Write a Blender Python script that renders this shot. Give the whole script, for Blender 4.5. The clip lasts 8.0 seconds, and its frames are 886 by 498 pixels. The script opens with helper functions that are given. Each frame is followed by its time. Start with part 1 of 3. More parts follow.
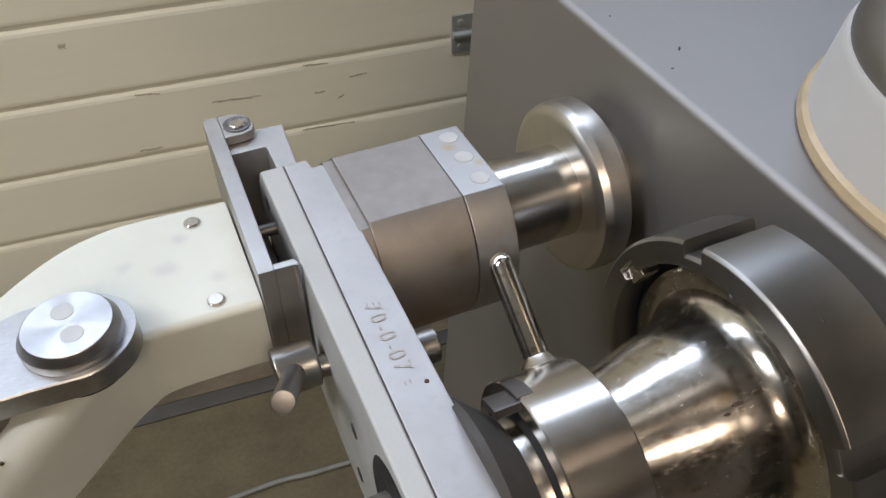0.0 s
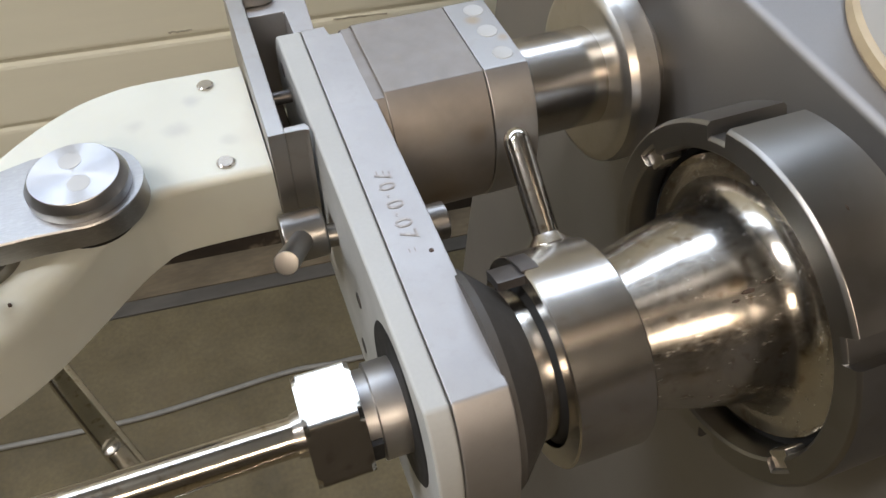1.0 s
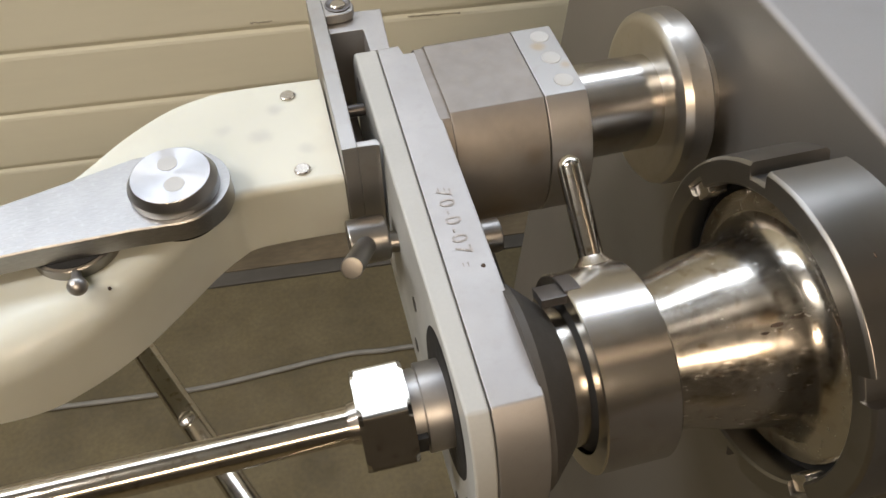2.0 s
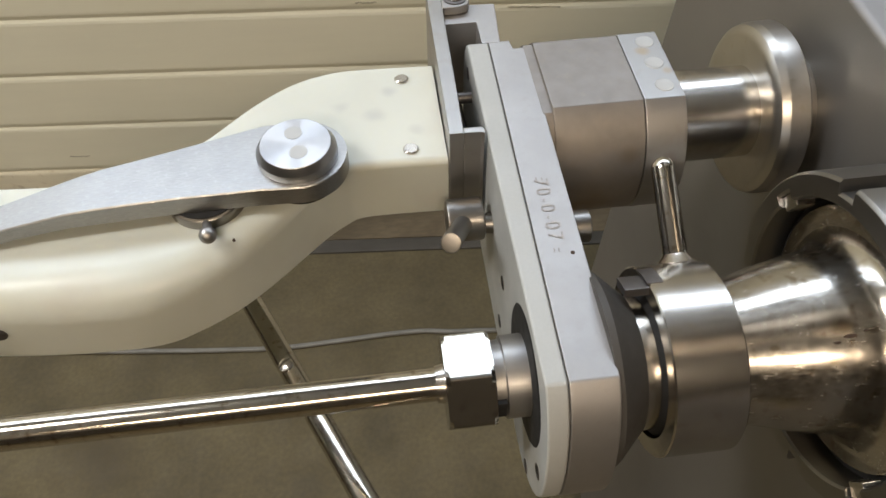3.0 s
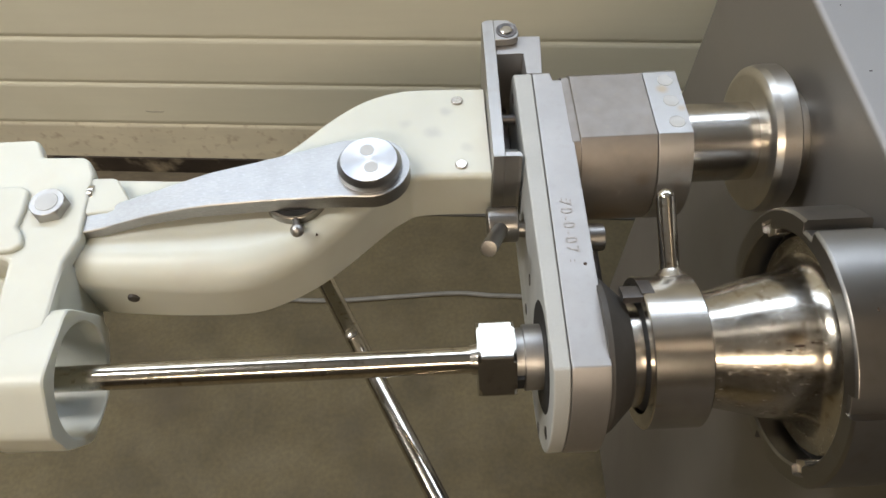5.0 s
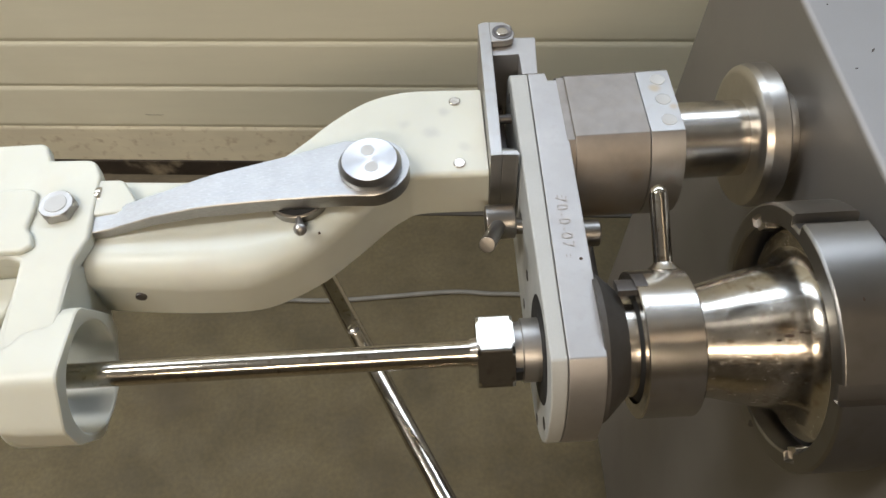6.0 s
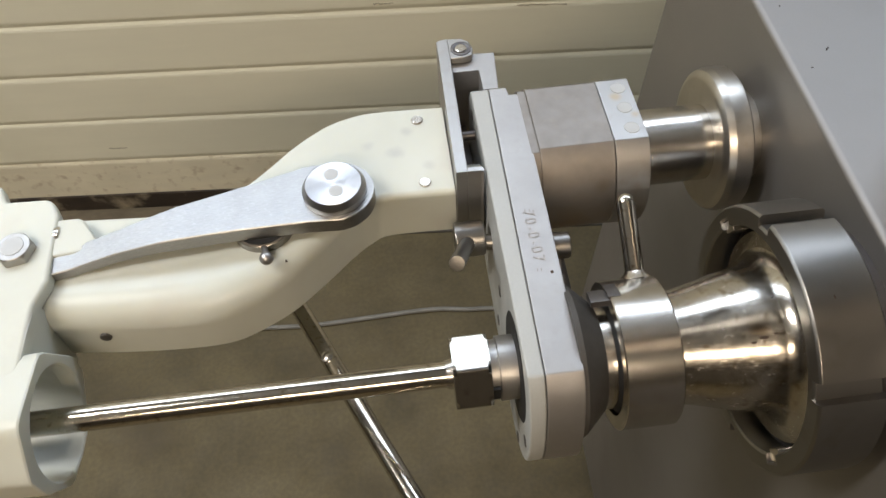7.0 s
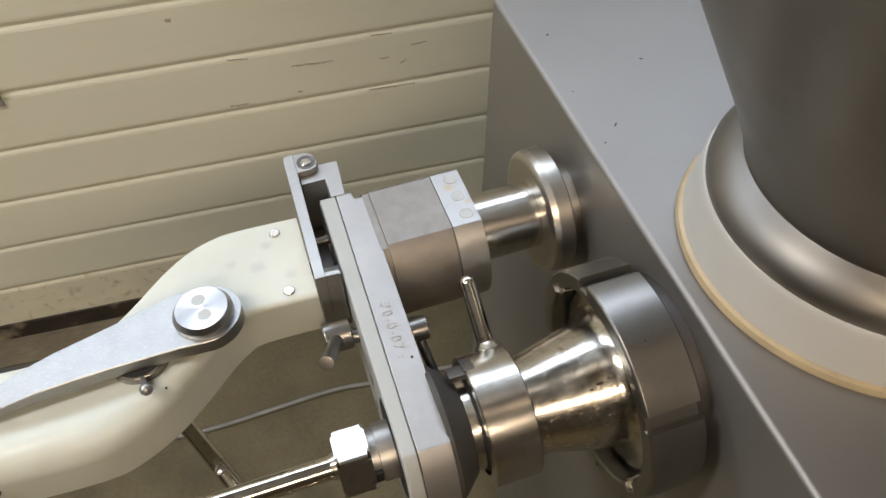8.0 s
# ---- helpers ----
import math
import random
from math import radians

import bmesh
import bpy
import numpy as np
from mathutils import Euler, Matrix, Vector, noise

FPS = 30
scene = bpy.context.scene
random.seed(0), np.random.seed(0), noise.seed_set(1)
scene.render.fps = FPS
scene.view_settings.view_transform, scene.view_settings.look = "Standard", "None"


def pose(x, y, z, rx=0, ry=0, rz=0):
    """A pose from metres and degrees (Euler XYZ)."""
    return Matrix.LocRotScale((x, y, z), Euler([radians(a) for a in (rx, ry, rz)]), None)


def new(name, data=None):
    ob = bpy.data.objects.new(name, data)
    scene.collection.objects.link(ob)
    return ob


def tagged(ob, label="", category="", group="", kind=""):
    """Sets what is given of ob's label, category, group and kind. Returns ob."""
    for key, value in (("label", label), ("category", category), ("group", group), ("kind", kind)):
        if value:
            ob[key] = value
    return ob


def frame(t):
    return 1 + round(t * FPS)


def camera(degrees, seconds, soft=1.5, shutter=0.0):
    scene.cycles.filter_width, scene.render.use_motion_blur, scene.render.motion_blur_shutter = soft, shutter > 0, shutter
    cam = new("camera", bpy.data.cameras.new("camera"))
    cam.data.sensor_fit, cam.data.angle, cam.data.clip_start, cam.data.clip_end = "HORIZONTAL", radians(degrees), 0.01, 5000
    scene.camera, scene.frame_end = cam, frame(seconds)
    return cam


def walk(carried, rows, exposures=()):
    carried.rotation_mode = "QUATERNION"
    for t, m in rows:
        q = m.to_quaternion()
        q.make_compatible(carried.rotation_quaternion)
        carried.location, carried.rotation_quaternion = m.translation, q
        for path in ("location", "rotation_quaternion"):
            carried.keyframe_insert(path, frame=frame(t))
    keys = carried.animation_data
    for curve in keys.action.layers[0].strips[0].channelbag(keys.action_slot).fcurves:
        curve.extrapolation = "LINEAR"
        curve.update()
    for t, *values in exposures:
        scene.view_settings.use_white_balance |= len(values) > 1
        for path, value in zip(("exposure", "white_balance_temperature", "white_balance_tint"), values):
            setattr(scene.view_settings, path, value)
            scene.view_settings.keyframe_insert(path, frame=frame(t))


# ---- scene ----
cam = camera(60.4, 8.0)
# seconds, eye, yaw, pitch and roll in degrees
ROWS = [
    (0.0, 0.0032, -0.0019, 1.3448, -24.200, -43.196, 0.094),
    (0.5, 0.0047, -0.0033, 1.3253, -22.383, -46.933, 0.819),
    (1.0, 0.0081, -0.0109, 1.3283, -21.139, -49.924, 1.095),
    (1.2, 0.0092, -0.0135, 1.3344, -20.364, -50.325, 1.121),
    (2.3, 0.0026, -0.0254, 1.3619, -11.493, -50.723, -1.046),
    (2.5, -0.0040, -0.0294, 1.3653, -9.693, -50.708, -1.317),
    (3.0, -0.0083, -0.0388, 1.3756, -5.862, -51.551, -1.342),
    (3.5, -0.0110, -0.0471, 1.4055, -2.799, -53.134, -1.699),
    (4.0, -0.0076, -0.0527, 1.4276, -0.977, -54.037, -2.124),
    (4.5, -0.0080, -0.0625, 1.4492, -0.241, -54.954, -2.465),
    (6.0, -0.0093, -0.0808, 1.4731, -0.196, -54.945, -3.135),
    (6.5, -0.0064, -0.0783, 1.4704, -0.963, -54.499, -3.499),
    (7.0, -0.0049, -0.0758, 1.4696, -3.398, -53.837, -3.836),
    (7.5, 0.0012, -0.0868, 1.4839, -8.682, -51.681, -3.545),
    (8.0, 0.0210, -0.0951, 1.5211, -16.041, -49.688, -3.102),
]
walk(cam, [(t, pose(x, y, z, 90 + pitch, 0, yaw) @ pose(0, 0, 0, 0, 0, roll)) for t, x, y, z, yaw, pitch, roll in ROWS],
     [(0.0, -0.14, 5950, 16), (0.5, -0.10, 5980, 16), (1.0, -0.04, 6050, 15), (1.2, -0.02, 6500, 16), (2.5, -0.12, 6600, 14), (3.1, -0.16, 6340, 13), (4.5, -0.14, 6290, 13), (8.0, -0.14, 6320, 13)])

# ---- world and lights ----
world = bpy.data.worlds.new("world")
scene.world = world
world.use_nodes = True
world.node_tree.nodes["Background"].inputs[0].default_value = (0.75, 0.82, 1.0, 1)
world.node_tree.nodes["Background"].inputs[1].default_value = 0.0


def area_lamp(name, x, y, z, sx, sy, watts, colour):
    data = bpy.data.lights.new(name, "AREA")
    data.shape, data.size, data.size_y, data.energy, data.color = "RECTANGLE", sx, sy, watts, colour
    ob = new(name, data)
    ob.matrix_world = pose(x, y, z)
    return ob


LAMPS = [(-0.30, -1.75, 2.75, 1.5, 0.30), (-1.6, 0.10, 2.95, 1.5, 0.30)]
area_lamp("lamp_light", -0.30, -1.75, 2.70, 1.46, 0.26, 48, (1.0, 0.79, 0.54))
area_lamp("lamp_light", -1.6, 0.10, 2.90, 1.46, 0.26, 50, (1.0, 0.96, 0.87))
# daylight through the glazed section of the door
daylight = area_lamp("window_light", -0.25, 1.045, 2.17, 3.4, 0.42, 31, (0.76, 0.87, 1.0))
daylight.matrix_world = pose(-0.25, 1.045, 2.17, 68, 0, 175)


# ---- materials ----
def mat(name, base, rough=0.5, metal=0.0, grain=0.0, grain_scale=400.0, stretch=(1, 1, 1), vary=0.08, vary_scale=12.0,
        bump=0.0, bump_scale=600.0, stain=None, stain_scale=20.0, stain_amount=0.5, sss=0.0, rough_vary=0.08, island=0.0, coat=0.0):
    m = bpy.data.materials.new(name)
    m.use_nodes = True
    nt = m.node_tree
    L = nt.links.new
    b = nt.nodes["Principled BSDF"]
    b.inputs["Metallic"].default_value = metal
    b.inputs["Coat Weight"].default_value = coat
    if sss:
        b.inputs["Subsurface Weight"].default_value = sss
        b.inputs["Subsurface Radius"].default_value = (0.012, 0.011, 0.009)
        b.inputs["Subsurface Scale"].default_value = 1.0
    tc = nt.nodes.new("ShaderNodeTexCoord")
    mp = nt.nodes.new("ShaderNodeMapping")
    mp.inputs["Scale"].default_value = stretch
    L(tc.outputs["Object"], mp.inputs["Vector"])

    def nz(scale, detail, vec):
        n = nt.nodes.new("ShaderNodeTexNoise")
        n.inputs["Scale"].default_value, n.inputs["Detail"].default_value = scale, detail
        L(vec, n.inputs["Vector"])
        return n.outputs["Fac"]

    def ramp(fac, lo, hi, a, c):
        r = nt.nodes.new("ShaderNodeMapRange")
        r.inputs["From Min"].default_value, r.inputs["From Max"].default_value = lo, hi
        r.inputs["To Min"].default_value, r.inputs["To Max"].default_value = a, c
        L(fac, r.inputs["Value"])
        return r.outputs["Result"]

    def mix(kind, fac, a, c):
        x = nt.nodes.new("ShaderNodeMix")
        x.data_type, x.blend_type = "RGBA", kind
        for socket, v in ((x.inputs["Factor"], fac), (x.inputs["A"], a), (x.inputs["B"], c)):
            if hasattr(v, "is_linked"):
                L(v, socket)
            else:
                socket.default_value = v
        return x.outputs["Result"]

    plain = tc.outputs["Object"]
    big = nz(vary_scale, 5, plain)
    fine = nz(grain_scale, 3, mp.outputs["Vector"])
    dark = tuple(c * (1 - 2 * vary) for c in base) + (1,)
    light = tuple(min(1, c * (1 + vary)) for c in base) + (1,)
    col = mix("MIX", ramp(big, 0.3, 0.7, 0, 1), dark, light)
    if grain:
        g = ramp(fine, 0.3, 0.7, 1 - grain, 1 + grain * 0.4)
        comb = nt.nodes.new("ShaderNodeCombineColor")
        for s in ("Red", "Green", "Blue"):
            L(g, comb.inputs[s])
        col = mix("MULTIPLY", 1.0, col, comb.outputs["Color"])
    if stain:
        s = ramp(nz(stain_scale, 6, plain), 0.56, 0.72, 0, stain_amount)
        col = mix("MIX", s, col, tuple(stain) + (1,))
    L(col, b.inputs["Base Color"])
    rr = ramp(nz(vary_scale * 3, 6, plain), 0.3, 0.7, max(0.02, rough - rough_vary), rough + rough_vary)
    if grain:
        add = nt.nodes.new("ShaderNodeMath")
        add.operation = "ADD"
        L(rr, add.inputs[0])
        L(ramp(fine, 0.3, 0.7, -0.04, 0.06), add.inputs[1])
        rr = add.outputs[0]
    L(rr, b.inputs["Roughness"])
    if bump:
        bp = nt.nodes.new("ShaderNodeBump")
        bp.inputs["Strength"].default_value = bump
        bp.inputs["Distance"].default_value = 0.0006
        L(nz(bump_scale, 4, mp.outputs["Vector"]), bp.inputs["Height"])
        L(bp.outputs["Normal"], b.inputs["Normal"])
    return m


def glow(name, colour, strength):
    m = bpy.data.materials.new(name)
    m.use_nodes = True
    b = m.node_tree.nodes["Principled BSDF"]
    b.inputs["Base Color"].default_value = (0.8, 0.8, 0.8, 1)
    b.inputs["Emission Color"].default_value = (*colour, 1)
    b.inputs["Emission Strength"].default_value = strength
    return m


POLISHED = mat("polished_steel", (0.60, 0.565, 0.505), 0.155, 1.0, 0.0, 1600, (0.1, 1, 1), 0.05, 70, 0.03, 900, (0.30, 0.24, 0.17), 260, 0.8, rough_vary=0.012)
FUNNEL = mat("worn_polished_steel", (0.58, 0.545, 0.485), 0.20, 1.0, 0.05, 900, (0.25, 1, 1), 0.07, 60, 0.06, 420, (0.27, 0.21, 0.14), 200, 0.75, rough_vary=0.05)
TURNED = mat("turned_steel", (0.56, 0.53, 0.485), 0.23, 1.0, 0.0, 1600, (1, 1, 1), 0.06, 60, 0.035, 520, (0.42, 0.36, 0.27), 240, 0.55, rough_vary=0.010)
SATIN = mat("satin_steel", (0.27, 0.258, 0.24), 0.35, 1.0, 0.0, 1200, (0.3, 1, 1), 0.06, 15, 0.006, 900, (0.20, 0.18, 0.15), 40, 0.45, rough_vary=0.02)
FLANGE = mat("flange_steel", (0.50, 0.475, 0.43), 0.33, 1.0, 0.0, 1600, (1, 0.15, 0.15), 0.04, 60, 0.02, 1400, (0.40, 0.35, 0.27), 240, 0.4, rough_vary=0.010)
MACHINED = mat("machined_steel", (0.41, 0.398, 0.38), 0.42, 1.0, 0.03, 1200, (1, 1, 1), 0.03, 20, 0.012, 900, (0.33, 0.29, 0.23), 90, 0.35, rough_vary=0.05)
BRUSHED = mat("brushed_steel", (0.345, 0.34, 0.33), 0.38, 1.0, 0.12, 1500, (0.15, 1, 1), 0.04, 60, 0.012, 1200, (0.42, 0.415, 0.405), 420, 0.4, rough_vary=0.03)
FACED = mat("faced_steel", (0.46, 0.46, 0.465), 0.34, 1.0, 0.0, 1500, (1, 1, 1), 0.04, 45, 0.01, 1200, rough_vary=0.04)
turned_marks = FACED.node_tree.nodes.new("ShaderNodeTangent")
turned_marks.direction_type, turned_marks.axis = "RADIAL", "Z"
FACED.node_tree.links.new(turned_marks.outputs[0], FACED.node_tree.nodes["Principled BSDF"].inputs["Tangent"])
FACED.node_tree.nodes["Principled BSDF"].inputs["Anisotropic"].default_value = 0.85
BLASTED = mat("blasted_steel", (0.445, 0.43, 0.413), 0.55, 1.0, 0.06, 1800, (1, 1, 1), 0.04, 30, 0.09, 2200, (0.36, 0.335, 0.30), 260, 0.18, rough_vary=0.025)
CAST = mat("cast_steel", (0.315, 0.287, 0.258), 0.55, 1.0, 0.06, 1800, (1, 1, 1), 0.05, 30, 0.08, 2200, (0.34, 0.30, 0.25), 130, 0.35)
HUBCAST = mat("dark_cast", (0.072, 0.067, 0.06), 0.6, 0.3, 0.08, 900, (1, 1, 1), 0.06, 30, 0.2, 900)
HOUSING = mat("housing_sheet", (0.305, 0.290, 0.274), 0.53, 0.85, 0.03, 1200, (1, 1, 1), 0.04, 5, 0.02, 1600, (0.25, 0.232, 0.21), 14, 0.30, rough_vary=0.02)
DARKSTEEL = mat("dark_steel", (0.16, 0.15, 0.145), 0.45, 0.9, 0.1, 700)
CHROME = mat("chrome_nut", (0.52, 0.497, 0.45), 0.20, 1.0, 0.0, 600, (1, 0.2, 0.2), 0.05, 40, 0.002, 500, (0.26, 0.23, 0.18), 200, 0.8, rough_vary=0.008)
PLASTIC = mat("white_plastic", (0.575, 0.590, 0.522), 0.40, 0.0, 0.0, 400, (1, 1, 1), 0.03, 16, 0.03, 300, (0.53, 0.52, 0.46), 26, 0.45, sss=0.4)
COVER = mat("grey_plastic", (0.395, 0.405, 0.39), 0.42, 0.0, 0.03, 600, (1, 1, 1), 0.03, 16, 0.06, 400, (0.49, 0.485, 0.45), 30, 0.25)
PLUG = mat("plug_plastic", (0.43, 0.44, 0.435), 0.35, 0.0, 0.0, 400, (1, 1, 1), 0.03, 60)
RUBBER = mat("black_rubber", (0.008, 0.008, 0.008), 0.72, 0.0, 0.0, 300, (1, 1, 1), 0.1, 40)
SEAL = mat("seal_ring", (0.46, 0.445, 0.41), 0.5, 0.0, 0.0, 300, (1, 1, 1), 0.03, 20)
GOLD = mat("seam_bead", (0.42, 0.33, 0.20), 0.45, 0.2, 0.0, 300, (1, 1, 1), 0.08, 40)
HOPPER = mat("hopper_steel", (0.23, 0.215, 0.195), 0.46, 1.0, 0.0, 700, (1, 1, 1), 0.05, 9, 0.0, 900, (0.17, 0.155, 0.14), 30, 0.3, rough_vary=0.02)
DOOR = mat("door_paint", (0.85, 0.83, 0.67), 0.42, 0.0, 0.02, 60, (0.1, 1, 1), 0.03, 1.6, 0.03, 500, (0.72, 0.69, 0.53), 3.0, 0.30)
DOORFOOT = mat("door_paint_dirty", (0.82, 0.77, 0.60), 0.5, 0.0, 0.05, 60, (0.15, 1, 1), 0.06, 5, 0.05, 400, (0.40, 0.31, 0.19), 45, 0.55)
SCUFF = mat("scuff", (0.56, 0.52, 0.40), 0.6, 0.0, 0.3, 300, (0.2, 1, 1), 0.18, 60)
DIRT = mat("dirty_seal", (0.045, 0.033, 0.022), 0.8, 0.0, 0.3, 60, (0.2, 1, 1), 0.25, 9, 0.5, 200, (0.42, 0.36, 0.25), 14, 0.7)
CONCRETE = mat("concrete", (0.110, 0.091, 0.048), 0.75, 0.0, 0.20, 120, (1, 1, 1), 0.16, 8, 0.35, 160, (0.070, 0.055, 0.031), 5.0, 0.45)
STRIP = mat("threshold_strip", (0.085, 0.08, 0.07), 0.6, 0.1, 0.15, 90, (0.2, 1, 1), 0.15, 6, 0.2, 200)
SILL = mat("threshold_sill", (0.15, 0.12, 0.075), 0.75, 0.0, 0.2, 120, (0.3, 1, 1), 0.2, 6, 0.3, 160, (0.07, 0.053, 0.035), 8, 0.6)
PAINTWALL = mat("wall_paint", (0.125, 0.105, 0.075), 0.7, 0.0, 0.04, 60, (1, 1, 1), 0.06, 1.5, 0.15, 120)
CEIL = mat("ceiling_panel", (0.64, 0.60, 0.53), 0.7, 0.0, 0.03, 60, (1, 1, 1), 0.04, 1.5)
CABLE = mat("cable_sheath", (0.20, 0.20, 0.185), 0.6, 0.0, 0.08, 90, (1, 1, 1), 0.12, 20)
HINGE = mat("zinc_plate", (0.42, 0.43, 0.40), 0.5, 0.4, 0.1, 200, (1, 1, 1), 0.08, 40)
INK = mat("stamp_ink", (0.46, 0.435, 0.41), 0.75, 0.2, 0.35, 1500, (1, 1, 1), 0.2, 300)
INKFADED = mat("stamp_ink_faded", (0.39, 0.36, 0.33), 0.8, 0.2, 0.3, 1500, (1, 1, 1), 0.2, 300)
RUST = mat("rust_spot", (0.07, 0.045, 0.03), 0.9, 0.0, 0.3, 900)
TUBE = glow("lamp_tube", (1.0, 0.97, 0.90), 9.0)
LAMPBODY = mat("lamp_body", (0.7, 0.7, 0.68), 0.5)


# ---- mesh helpers ----
def finish(name, bm, material, parent=None, label="", angle=32):
    me = bpy.data.meshes.new(name)
    bmesh.ops.remove_doubles(bm, verts=bm.verts, dist=1e-6)
    bmesh.ops.recalc_face_normals(bm, faces=bm.faces)
    lo = Vector([min(v.co[i] for v in bm.verts) for i in range(3)])
    hi = Vector([max(v.co[i] for v in bm.verts) for i in range(3)])
    mid = Vector(((lo.x + hi.x) / 2, (lo.y + hi.y) / 2, lo.z))
    bmesh.ops.translate(bm, verts=bm.verts, vec=-mid)
    for f in bm.faces:
        f.smooth = True
    bm.to_mesh(me)
    bm.free()
    me.materials.append(material)
    me.set_sharp_from_angle(angle=radians(angle))
    ob = new(name, me)
    weighted = ob.modifiers.new("weighted", "WEIGHTED_NORMAL")
    weighted.keep_sharp = True
    ob.location = mid
    if parent is not None:
        base = Vector(parent.location)
        if parent.parent is not None:
            base = base + Vector(parent.parent.location)
        ob.parent = parent
        ob.location = mid - base
    if label:
        ob["label"] = label
    return ob


part = finish


def thing(name, x, y, z, label, category, group="", kind=""):
    ob = new(name)
    ob.empty_display_size = 0.02
    ob.location = (x, y, z)
    return tagged(ob, label, category, group, kind)


def setting(ob, label, category):
    return tagged(ob, label, category, "", "structure")


def bevel_edges(bm, width, segments=2, least=25):
    edges = [e for e in bm.edges if len(e.link_faces) == 2 and e.calc_face_angle(0) > radians(least)]
    if edges and width:
        bmesh.ops.bevel(bm, geom=edges, offset=width, segments=segments, profile=0.5, affect="EDGES", clamp_overlap=True)


def box(x0, x1, y0, y1, z0, z1, bevel=0.0, segments=2, bm=None):
    b = bmesh.new()
    bmesh.ops.create_cube(b, size=1)
    for v in b.verts:
        v.co = Vector((x0 + (v.co.x + 0.5) * (x1 - x0), y0 + (v.co.y + 0.5) * (y1 - y0), z0 + (v.co.z + 0.5) * (z1 - z0)))
    bevel_edges(b, bevel, segments)
    return join(bm, b)


def join(bm, other):
    if bm is None:
        return other
    me = bpy.data.meshes.new("tmp")
    other.to_mesh(me)
    other.free()
    bm.from_mesh(me)
    bpy.data.meshes.remove(me)
    return bm


def prism(outline, axis, a, b, bevel=0.0, segments=2, least=25):
    """An outline of pairs, extruded along an axis: 'x' takes (y, z), 'z' takes (x, y)."""
    bm = bmesh.new()

    def at(p, d):
        return (d, p[0], p[1]) if axis == "x" else ((p[0], d, p[1]) if axis == "y" else (p[0], p[1], d))

    low = [bm.verts.new(at(p, a)) for p in outline]
    high = [bm.verts.new(at(p, b)) for p in outline]
    n = len(outline)
    bm.faces.new(low)
    bm.faces.new(high[::-1])
    for i in range(n):
        bm.faces.new((low[i], high[i], high[(i + 1) % n], low[(i + 1) % n]))
    bmesh.ops.recalc_face_normals(bm, faces=bm.faces)
    bevel_edges(bm, bevel, segments, least)
    return bm


def lathe(profile, origin, direction=(1, 0, 0), seg=64, closed=False, bm=None):
    """Turns (along, radius) pairs about an axis; open ends at radius above zero stay open unless closed joins last to first."""
    b = bmesh.new()
    d = Vector(direction).normalized()
    u = d.orthogonal().normalized()
    w = d.cross(u)
    o = Vector(origin)
    rings = []
    for along, r in profile:
        c = o + d * along
        if r < 1e-7:
            rings.append([b.verts.new(c)])
        else:
            rings.append([b.verts.new(c + (u * math.cos(2 * math.pi * k / seg) + w * math.sin(2 * math.pi * k / seg)) * r) for k in range(seg)])
    pairs = list(zip(rings, rings[1:])) + ([(rings[-1], rings[0])] if closed else [])
    for p, q in pairs:
        for k in range(seg):
            j = (k + 1) % seg
            if len(p) == 1 and len(q) == 1:
                continue
            if len(p) == 1:
                b.faces.new((p[0], q[j], q[k]))
            elif len(q) == 1:
                b.faces.new((p[k], p[j], q[0]))
            else:
                b.faces.new((p[k], p[j], q[j], q[k]))
    bmesh.ops.recalc_face_normals(b, faces=b.faces)
    return join(bm, b)


def rod(a, b, r, bevel=0.001, seg=32, bm=None):
    a, b = Vector(a), Vector(b)
    n = (b - a).length
    return lathe([(0, 0), (0, r - bevel), (bevel * 0.3, r - bevel * 0.3), (bevel, r), (n - bevel, r), (n - bevel * 0.3, r - bevel * 0.3), (n, r - bevel), (n, 0)], a, b - a, seg, bm=bm)


def spline(points, steps):
    out = []
    n = len(points)
    for i in range(n - 1):
        p0, p1, p2, p3 = points[max(i - 1, 0)], points[i], points[i + 1], points[min(i + 2, n - 1)]
        for s in range(steps):
            t = s / steps
            out.append(tuple(0.5 * (2 * b + (c - a) * t + (2 * a - 5 * b + 4 * c - d) * t * t + (3 * b - a - 3 * c + d) * t ** 3) for a, b, c, d in zip(p0, p1, p2, p3)))
    return out + [tuple(points[-1])]


def loft(sections, bm=None):
    b = bmesh.new()
    rows = [[b.verts.new(p) for p in s] for s in sections]
    n = len(rows[0])
    for p, q in zip(rows, rows[1:]):
        for k in range(n):
            b.faces.new((p[k], p[(k + 1) % n], q[(k + 1) % n], q[k]))
    b.faces.new(rows[0])
    b.faces.new(rows[-1][::-1])
    bmesh.ops.recalc_face_normals(b, faces=b.faces)
    return join(bm, b)


def sweep(points, r, seg=10):
    b = bmesh.new()
    rows = []
    for i, p in enumerate(points):
        p = Vector(p)
        d = (Vector(points[min(i + 1, len(points) - 1)]) - Vector(points[max(i - 1, 0)])).normalized()
        u = d.cross(Vector((0, 0, 1))).normalized()
        w = u.cross(d)
        rows.append([b.verts.new(p + (u * math.cos(2 * math.pi * k / seg) + w * math.sin(2 * math.pi * k / seg)) * r) for k in range(seg)])
    for p, q in zip(rows, rows[1:]):
        for k in range(seg):
            b.faces.new((p[k], p[(k + 1) % seg], q[(k + 1) % seg], q[k]))
    b.faces.new(rows[0])
    b.faces.new(rows[-1][::-1])
    return b


AY, AZ = 0.1275, 1.067      # the axis of the filling outlet
TY, TZ = 0.2865, 1.0670    # the axis of the mounting tube
DOOR_Y = 1.093
GROUND = 0.10            # the hall floor's height

